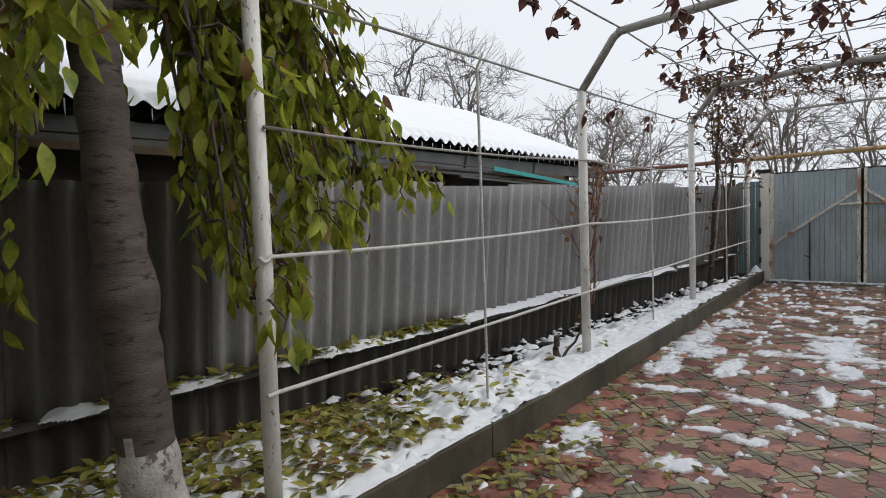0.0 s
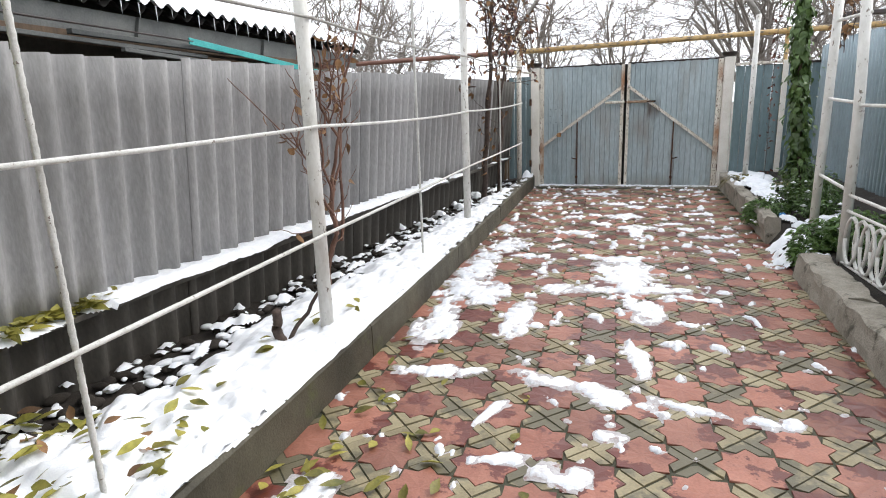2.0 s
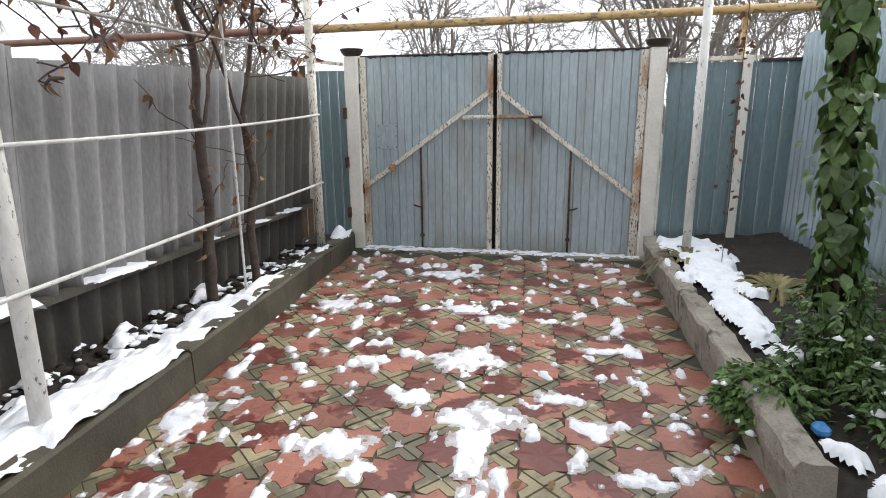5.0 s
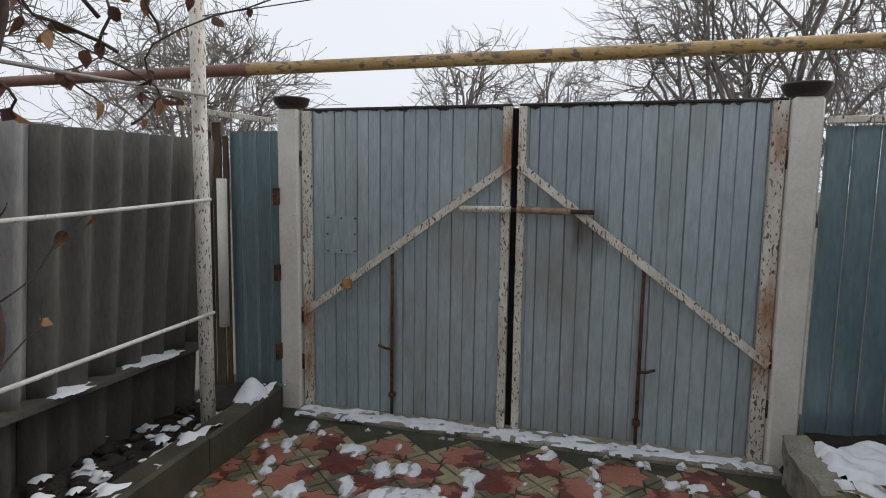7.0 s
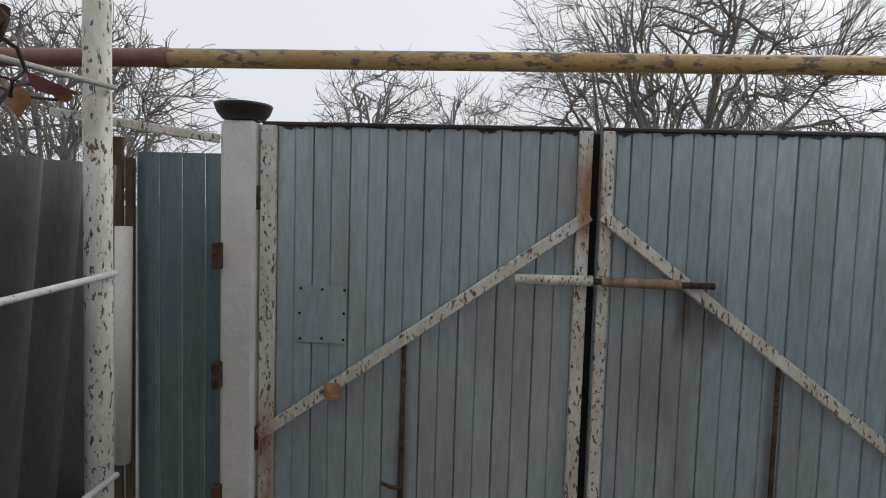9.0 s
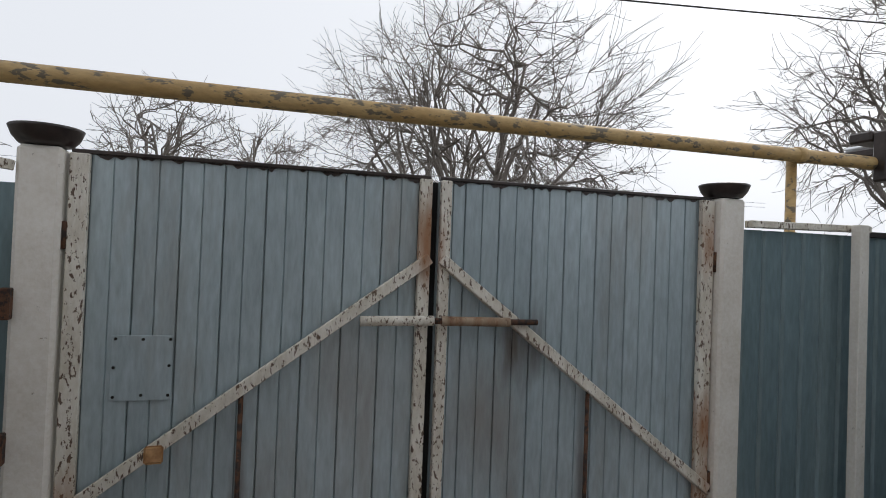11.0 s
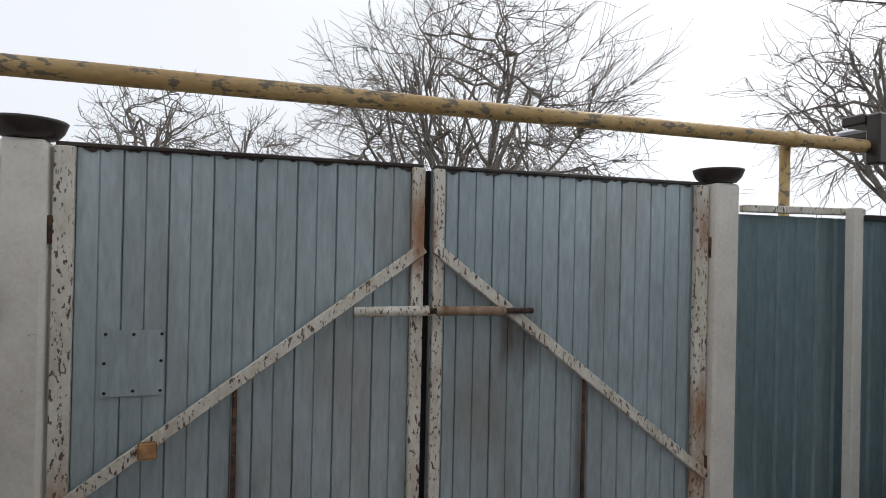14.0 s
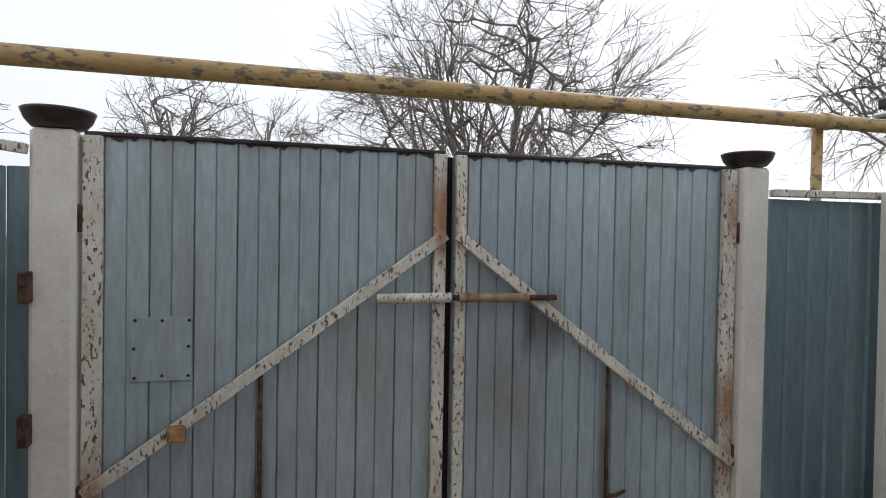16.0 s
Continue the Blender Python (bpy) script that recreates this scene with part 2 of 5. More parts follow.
# ---- mesh helpers ----
def finish(name, bm, mat, smooth=False):
    me = bpy.data.meshes.new(name)
    bmesh.ops.recalc_face_normals(bm, faces=bm.faces)
    bm.to_mesh(me)
    bm.free()
    for mt in (mat if isinstance(mat, (list, tuple)) else [mat]):
        me.materials.append(mt)
    if smooth:
        me.polygons.foreach_set("use_smooth", [True] * len(me.polygons))
    return me


def raw(name, verts, faces, mat, smooth=False, mats=None):
    me = bpy.data.meshes.new(name)
    me.from_pydata(verts, [], faces)
    for mt in (mat if isinstance(mat, (list, tuple)) else [mat]):
        me.materials.append(mt)
    if smooth:
        me.polygons.foreach_set("use_smooth", [True] * len(me.polygons))
    if mats is not None:
        me.polygons.foreach_set("material_index", mats)
    me.update()
    return me


def part(name, bm, mat, parent, label="", smooth=False):
    ob = new(name, finish(name, bm, mat, smooth) if isinstance(bm, bmesh.types.BMesh) else bm)
    ob.parent = parent
    if label:
        ob["label"] = label
    return ob


def thing(name, label, category, group="", at=(0, 0, 0)):
    ob = new(name)
    ob.empty_display_size = 0.1
    ob.location = at
    return tagged(ob, label, category, group)


def box(x0, y0, z0, x1, y1, z1, bevel=0.004, bm=None, m=None):
    bm = bm or bmesh.new()
    r = bmesh.ops.create_cube(bm, size=1.0)
    vs = r["verts"]
    for v in vs:
        v.co = Vector(((x0 + x1) / 2 + v.co.x * (x1 - x0), (y0 + y1) / 2 + v.co.y * (y1 - y0), (z0 + z1) / 2 + v.co.z * (z1 - z0)))
    if bevel:
        es = list({e for v in vs for e in v.link_edges})
        r = bmesh.ops.bevel(bm, geom=es, offset=bevel, segments=1, affect='EDGES')
        vs = list({v for f in r["faces"] for v in f.verts} | {v for v in vs if v.is_valid})
    if m is not None:
        for v in vs:
            v.co = m @ v.co
    return bm


def bar(a, b, w, d, up=(0, 0, 1), bevel=0.003, bm=None):
    """A bevelled bar of section w x d from a to b."""
    a, b = Vector(a), Vector(b)
    zz = (b - a).normalized()
    yy = Vector(up).cross(zz)
    yy = yy.normalized() if yy.length > 1e-4 else Vector((0, 1, 0))
    xx = yy.cross(zz)
    m = Matrix((xx, yy, zz)).transposed().to_4x4()
    m.translation = a
    return box(-d / 2, -w / 2, 0, d / 2, w / 2, (b - a).length, bevel, bm, m)


def tube_data(paths, sides=8):
    """Tubes along paths [(point, radius), ...] as vertices and faces."""
    verts, faces = [], []
    for path in paths:
        base = len(verts)
        n = len(path)
        for i, (p, r) in enumerate(path):
            p = Vector(p)
            q = Vector(path[min(i + 1, n - 1)][0]) - Vector(path[max(i - 1, 0)][0])
            q = q.normalized() if q.length > 1e-6 else Vector((0, 0, 1))
            s = q.cross(Vector((0.31, 0.17, 0.93)))
            s = s.normalized() if s.length > 1e-3 else q.cross(Vector((1, 0, 0))).normalized()
            u = q.cross(s)
            for k in range(sides):
                a = 2 * math.pi * k / sides
                verts.append(p + (s * math.cos(a) + u * math.sin(a)) * r)
        for i in range(n - 1):
            for k in range(sides):
                k2 = (k + 1) % sides
                faces.append((base + i * sides + k, base + i * sides + k2, base + (i + 1) * sides + k2, base + (i + 1) * sides + k))
        faces.append(tuple(base + k for k in reversed(range(sides))))
        faces.append(tuple(base + (n - 1) * sides + k for k in range(sides)))
    return verts, faces


def tubes(name, paths, mat, sides=8):
    v, f = tube_data(paths, sides)
    return raw(name, v, f, mat, True)


def lathe(profile, segs=20, at=(0, 0, 0)):
    bm = bmesh.new()
    rings = []
    for r, z in profile:
        rings.append([bm.verts.new((at[0] + r * math.cos(2 * math.pi * k / segs), at[1] + r * math.sin(2 * math.pi * k / segs), at[2] + z)) for k in range(segs)])
    for a, b in zip(rings, rings[1:]):
        for k in range(segs):
            bm.faces.new((a[k], a[(k + 1) % segs], b[(k + 1) % segs], b[k]))
    bm.faces.new(list(reversed(rings[0])))
    bm.faces.new(rings[-1])
    return bm


rng = random.Random(7)


def leaf_geo(verts, faces, pos, along, normal, length, width, curl=0.2):
    """One folded, curled leaf with a pointed tip."""
    a = along.normalized()
    n = (normal - a * normal.dot(a))
    n = n.normalized() if n.length > 1e-4 else a.orthogonal().normalized()
    s = a.cross(n)
    b = len(verts)
    verts.append(pos)
    for u, w in ((0.16, 0.26), (0.36, 0.44), (0.60, 0.40), (0.82, 0.19)):
        mid = pos + a * (u * length) - n * (curl * length * u * u)
        verts.append(mid)
        verts.append(mid + s * (w * width) + n * (0.30 * w * width))
        verts.append(mid - s * (w * width) + n * (0.30 * w * width))
    verts.append(pos + a * length - n * (curl * length))
    faces += [(b, b + 1, b + 2), (b, b + 3, b + 1)]
    for k in (1, 4, 7):
        o = b + k
        faces += [(o, o + 3, o + 4, o + 1), (o, o + 2, o + 5, o + 3)]
    faces += [(b + 10, b + 13, b + 11), (b + 10, b + 12, b + 13)]


def rise(y):
    """The yard climbs gently towards the gate."""
    return 0.0 if y < 4 else 0.0105 * (y - 4)


def nz(x, y, z=0.0):
    return noise.noise(Vector((x, y, z)))


# ---- the setting ----
GX = 0.87        # edge of the paving on the planted side


def kerb2_x(y):
    return 0.895 + 0.038 * (max(y, 5.0) - 8.3)


def kerb_x(y):
    return -1.975 + 0.008 * y


def fence_x(y):
    return -3.45 + 0.105 * (y - 2)


def gate_y(x):
    return 12.05 - 0.055 * (x + 0.43)


def sheet(nx, ny, fn, name, mat, smooth=True):
    verts = [fn(i / nx, j / ny) for j in range(ny + 1) for i in range(nx + 1)]
    faces = [(j * (nx + 1) + i, j * (nx + 1) + i + 1, (j + 1) * (nx + 1) + i + 1, (j + 1) * (nx + 1) + i) for j in range(ny) for i in range(nx)]
    return raw(name, verts, faces, mat, smooth)


ground = new("ground", raw("ground", [(-300, -300, -0.06), (300, -300, -0.06), (300, 300, -0.06), (-300, 300, -0.06)], [(0, 1, 2, 3)], M_GROUND))
tagged(ground, "bare trodden earth beyond the yard", "ground", kind="structure")


def pave_fn(u, v):
    y = -4 + 16.2 * v
    return (kerb_x(y) - 0.08 + (GX + 0.16 - kerb_x(y) + 0.2) * u, y, rise(y) - 0.007)


pavement = new("pavement", sheet(4, 60, pave_fn, "pavement", M_JOINT))
tagged(pavement, "wet red and cream star-patterned paving with melting snow", "paving", kind="structure")

# planted bed along the grey fence
def bed_fn(u, v):
    y = -4 + 16.3 * v
    x0, x1 = fence_x(y) - 0.12, kerb_x(y) - 0.10
    x = x0 + (x1 - x0) * u
    return (x, y, rise(y) + 0.10 + 0.045 * u + 0.025 * nz(x * 4, y * 4) + 0.012 * nz(x * 14, y * 14))


bed = new("flower_bed_soil", sheet(26, 300, bed_fn, "flower_bed_soil", M_SOIL))
tagged(bed, "wet dark soil of the narrow bed below the fence", "soil", kind="structure")


def bed_snow_h(x, y):
    x0, x1 = fence_x(y), kerb_x(y)
    u = (x - x0) / (x1 - x0)
    edge = 0.37 + 0.12 * min(1, max(0, (y - 5.5) / 3)) + 0.10 * nz(y * 1.1, 3.3) + 0.07 * nz(y * 4, 1.7)
    if y < 3.2:
        edge -= 0.16 * (3.2 - y)
    if y > 8.6:
        edge += 0.06 * (y - 8.6)
    h = (u - edge) * 0.35
    h = min(h, 0.055)
    if u < 0.95 and y > 2.5:
        h = max(h, min(0.03, (nz(x * 8, y * 6, 21) + 0.4 * nz(x * 19, y * 17, 5) - 0.36 - 0.4 * max(0, 0.25 - u)) * 0.09))
    h += 0.030 * nz(x * 5, y * 5) + 0.022 * nz(x * 13, y * 13, 4) + 0.010 * nz(x * 30, y * 30)
    if y < 4.0:
        h += 0.05 * nz(x * 8, y * 8, 9) + 0.03 * nz(x * 17, y * 17, 2) - 0.006
        h += 0.05 * math.exp(-((x + 2.45) ** 2 + (y - 3.35) ** 2) / 0.05)
    for px, py in ((-2.34, 5.05), (-2.42, 5.55), (-2.30, 5.9), (-2.46, 4.75), (-2.38, 6.5), (-2.30, 7.2), (-2.26, 6.1), (-2.42, 4.2)):
        h -= 0.07 * math.exp(-(((x - px) / 0.035) ** 2 + ((y - py) / 0.06) ** 2))
    if y > 8.8:
        h += 0.05 * nz(x * 6, y * 6, 2) - 0.006 * (y - 8.8)
    return h


def patch_mesh(name, x0f, x1f, y0, y1, step, hf, zf, mat, plump=0.0, skirt=0.012):
    """Snow as a height field, kept only where it rises above what it lies on."""
    ny = int((y1 - y0) / step)
    nx = int((max(x1f(y0), x1f(y1)) - min(x0f(y0), x0f(y1))) / step)
    verts, idx, hs = [], {}, []
    for j in range(ny + 1):
        y = y0 + (y1 - y0) * j / ny
        a, b = x0f(y), x1f(y)
        for i in range(nx + 1):
            x = a + (b - a) * i / nx
            h = hf(x, y)
            if h > 0 and plump:
                h = math.sqrt(h * plump)
            hs.append(h)
            verts.append((x, y, zf(x, y) + max(h, -skirt)))
    faces = []
    for j in range(ny):
        for i in range(nx):
            q = (j * (nx + 1) + i, j * (nx + 1) + i + 1, (j + 1) * (nx + 1) + i + 1, (j + 1) * (nx + 1) + i)
            if max(hs[k] for k in q) > 0.0:
                faces.append(q)
    used = sorted({k for f in faces for k in f})
    remap = {k: n for n, k in enumerate(used)}
    return raw(name, [verts[k] for k in used], [tuple(remap[k] for k in f) for f in faces], mat, True)


bed_snow = new("bed_snow", patch_mesh("bed_snow", lambda y: fence_x(y) - 0.02, lambda y: kerb_x(y) - 0.02, -1.0, 12.0, 0.022, bed_snow_h,
                                      lambda x, y: rise(y) + 0.165, M_SNOW))
tagged(bed_snow, "uneven white snow lying on the narrow bed", "snow", kind="stuff")


def kerb_run(name, xf, y0, y1, width, top, mat, label, seg=1.6, lean=0.0, rough=0.006):
    """A cast kerb in lengths, each a piece of its own."""
    root = thing(name, label, "kerb")
    root["kind"] = "structure"
    y = y0
    while y < y1 - 0.05:
        e = min(y + seg * rng.uniform(0.85, 1.15), y1)
        if y1 - e < 0.4:
            e = y1
        ny = max(2, int((e - y) / 0.08))
        prof = [(0, -0.1), (0, 0.3), (0, 0.65), (0, 0.93), (0.018, 1.0), (width * 0.5, 1.0), (width - 0.018, 1.0), (width, 0.93), (width, 0.0)]
        verts, faces = [], []
        dz = rng.uniform(-0.008, 0.008)
        for j in range(ny + 1):
            yy = y + 0.004 + (e - y - 0.008) * j / ny
            for k, (px, pz) in enumerate(prof):
                w = rough * (nz(yy * 6, k * 1.3, y) + 0.6 * nz(yy * 19, k * 2.1, y))
                verts.append((xf(yy) + px + lean * pz + w, yy, rise(yy) + top * pz + dz + (w if pz > 0.9 else 0)))
        m = len(prof)
        for j in range(ny):
            for k in range(m - 1):
                faces.append((j * m + k, j * m + k + 1, (j + 1) * m + k + 1, (j + 1) * m + k))
        faces.append(tuple(range(m)))
        faces.append(tuple(reversed(range(ny * m, (ny + 1) * m))))
        part("kerb_stone", raw("kerb_stone", verts, faces, mat), mat, root)
        y = e
    return root


kerb_run("kerb_1", lambda y: kerb_x(y) - 0.15, -4.0, 11.9, 0.15, 0.21, M_CONCRETE, "damp mossy concrete kerb with snow along its top", 2.3)


def kerb_snow_h(x, y):
    u = (x - (kerb_x(y) - 0.16)) / 0.16
    h = 0.016 - 0.030 * max(0, u - 0.45 - 0.3 * nz(y * 1.3, 0.2)) + 0.010 * nz(x * 16, y * 9) + 0.012 * nz(x * 3, y * 1.7, 5)
    h += 0.13 * math.exp(-((y - 11.72) / 0.09) ** 2 - ((u - 0.4) / 0.5) ** 2)
    if y > 7.5:
        h -= 0.020 + 0.004 * (y - 7.5) - 0.02 * nz(x * 9, y * 4, 1)
    return h


ks = new("kerb_snow", patch_mesh("kerb_snow", lambda y: kerb_x(y) - 0.17, lambda y: kerb_x(y) - 0.004, -1, 11.9, 0.016, kerb_snow_h, lambda x, y: rise(y) + 0.211, M_SNOW))
tagged(ks, "thin half-melted snow along the kerb top", "snow", kind="stuff")

# grey corrugated fence in two rows of sheets
def corrugated(name, y0, y1, z0, z1, xb, xt, mat, pitch=0.16, amp=0.036, phase=0.0, top_wave=0.0):
    """One wavy sheet standing along the fence line, leaning from xb to xt beyond that line, with thickness."""
    n = max(8, int((y1 - y0) / pitch * 8))
    verts, faces = [], []
    for side in (0.0, -0.007):
        for k in range(7):
            v = k / 6
            for i in range(n + 1):
                y = y0 + (y1 - y0) * i / n
                w = amp * math.cos(2 * math.pi * (y + phase) / pitch)
                x = fence_x(y) + xb + (xt - xb) * v + w + side
                verts.append((x, y, rise(y) + z0 + (z1 - z0) * v))
    m = n + 1
    half = 7 * m
    for k in range(6):
        for i in range(n):
            a = k * m + i
            faces.append((a, a + 1, a + m + 1, a + m))
            a += half
            faces.append((a, a + m, a + m + 1, a + 1))
    for i in range(n):
        a = 6 * m + i
        faces.append((a, a + 1, a + 1 + half, a + half))
        faces.append((i, i + half, i + 1 + half, i + 1))
    for k in range(6):
        a = k * m
        faces.append((a, a + m, a + m + half, a + half))
        a = k * m + n
        faces.append((a, a + half, a + m + half, a + m))
    return raw(name, verts, faces, mat, True)


fence = thing("fence_grey", "weathered grey corrugated fibre-cement fence with a damp lower row", "fence")
fence["kind"] = "structure"
y = -4.0
k = 0
while y < 11.7:
    e = min(y + 0.98, 11.78)
    dz = 0.012 * math.sin(k * 2.3) + (0.03 if k % 5 == 2 else 0)
    # near sheets take the dark tone for the cherry's shade; far ones are older
    part("corrugated_sheet", corrugated("corrugated_sheet", y - 0.05, e, 0.50, (1.765 if y < 8 else 1.76) + dz, 0.10 + 0.008 * (k % 2), 0.22 + 0.008 * (k % 2), M_SLATE if 1.6 < y < 9.8 else M_SLATE_OLD_SHADED), M_SLATE, fence, "" if 1.6 < y < 9.8 else "browner sheet, older by the gate, tree shade in its colour near the tree")
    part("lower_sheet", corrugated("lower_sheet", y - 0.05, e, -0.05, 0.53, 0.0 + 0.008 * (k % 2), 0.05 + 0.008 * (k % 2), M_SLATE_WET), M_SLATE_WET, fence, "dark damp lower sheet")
    y = e
    k += 1


def ledge_fn(u, v):
    y = -4 + 15.7 * v
    prof = [(-0.05, 0.50), (0.10, 0.50), (0.185, 0.507), (0.185, 0.535), (0.10, 0.54), (-0.05, 0.54)]
    px, pz = prof[min(5, int(u * 5 + 0.5))]
    return (fence_x(y) + px, y, rise(y) + pz)


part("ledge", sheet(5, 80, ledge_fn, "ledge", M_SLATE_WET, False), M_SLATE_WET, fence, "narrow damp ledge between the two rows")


def ledge_snow_h(x, y):
    u = (x - fence_x(y) - 0.05) / 0.22
    h = 0.058 + 0.02 * nz(y * 2, 0.4) - 0.09 * max(0, u - 0.66 - 0.16 * nz(y * 3, 7)) + 0.008 * nz(x * 20, y * 20)
    if y < 4.1:
        h -= 0.03 + 0.05 * max(0.0, nz(y * 5, 2.2) + 0.25)
    if y > 8.6:
        h -= 0.06 - 0.10 * nz(y * 2.2, 5.1)
    return h


ls = new("ledge_snow", patch_mesh("ledge_snow", lambda y: fence_x(y) + 0.05, lambda y: fence_x(y) + 0.28, -1, 11.68, 0.016, ledge_snow_h, lambda x, y: rise(y) + 0.542, M_SNOW))
tagged(ls, "ridge of snow lying on the fence ledge", "snow", kind="stuff")

# planted side: kerb in two lengths, soil and snow
kerb_run("kerb_2", kerb2_x, 8.12, 11.75, 0.135, 0.265, M_STONE, "rough crumbling concrete kerb of the planted bed", 1.9, -0.03, 0.02)
kerb_run("kerb_3", kerb2_x, -1.6, 7.02, 0.19, 0.195, M_STONE, "low chipped concrete kerb below the white railing", 1.5, 0.025, 0.022)


def bed2_fn(u, v):
    y = -4 + 16.2 * v
    x0 = kerb2_x(y) + 0.10
    x = x0 + (2.4 - x0) * u
    if u == 0:
        return (x - 0.09, y, rise(y) - 0.03)
    return (x, y, rise(y) + (0.14 + 0.06 * min(1, max(0, (y - 7) / 2))) + 0.10 * u * (1 if y > 7.5 else 0.3) + 0.03 * nz(x * 4, y * 4) + 0.012 * nz(x * 15, y * 15))


bed2 = new("garden_soil", sheet(24, 160, bed2_fn, "garden_soil", M_SOIL))
tagged(bed2, "dark wet soil of the planted bed", "soil", kind="structure")


SNOW_LUMPS = [(1.36, 11.15, 0.26, 0.62, 0.11), (1.22, 11.45, 0.16, 0.25, 0.06), (1.29, 10.5, 0.20, 0.45, 0.07), (1.22, 9.75, 0.13, 0.75, 0.055), (1.42, 10.15, 0.12, 0.16, 0.05),
              (1.02, 10.75, 0.05, 0.16, 0.03), (1.06, 10.35, 0.06, 0.13, 0.03), (0.97, 7.42, 0.22, 0.27, 0.035), (0.98, 7.80, 0.13, 0.18, 0.035), (1.14, 7.62, 0.14, 0.12, 0.035), (1.30, 8.02, 0.26, 0.20, 0.06), (1.12, 8.28, 0.12, 0.10, 0.05),
              (1.48, 8.22, 0.20, 0.14, 0.06), (1.22, 7.72, 0.20, 0.13, 0.06), (1.55, 7.85, 0.16, 0.16, 0.05), (1.09, 7.95, 0.10, 0.08, 0.045)]


def bed2_snow_h(x, y):
    wx, wy = x + 0.05 * nz(x * 6, y * 6, 3), y + 0.06 * nz(x * 6, y * 6, 8)
    best = -1.0
    for cx, cy, rx, ry, top in SNOW_LUMPS:
        d2 = ((wx - cx) / rx) ** 2 + ((wy - cy) / ry) ** 2
        if d2 < 2.2:
            best = max(best, top * (1 - d2))
    gap = 7.06 < y < 8.06
    if not gap and x < kerb2_x(y) + 0.012:
        return -1.0
    if gap:
        best = min(best, 0.3 * min(y - 7.06, 8.06 - y))
    return best - 0.02 + 0.055 * nz(x * 12, y * 11, 3) + 0.022 * nz(x * 21, y * 21) + 0.008 * nz(x * 45, y * 45)


def bed2_z(x, y):
    """The top of what the snow lies on: paving, kerb or soil."""
    edge = kerb2_x(y)
    if 7.05 < y < 8.09:
        return rise(y) + 0.004 + 0.14 * min(1, max(0, (x - edge + 0.02) / 0.15))
    if x < edge - 0.02:
        return rise(y) + 0.002
    if x < edge + 0.12:
        return rise(y) + (0.268 if y > 7.5 else 0.20)
    u = (x - edge - 0.10) / (2.4 - edge - 0.10)
    return rise(y) + (0.14 + 0.06 * min(1, max(0, (y - 7) / 2))) + 0.10 * u * (1 if y > 7.5 else 0.3) + 0.03 * nz(x * 4, y * 4) + 0.02 + 0.05 * max(0, 1 - (x - edge - 0.12) / 0.12)


bs2 = new("garden_snow", patch_mesh("garden_snow", lambda y: GX - 0.22, lambda y: 1.75, 6.9, 11.85, 0.014, bed2_snow_h, bed2_z, M_SNOW, 0.05, 0.06))
tagged(bs2, "lumpy melting snow on the planted bed and kerb", "snow", kind="stuff")

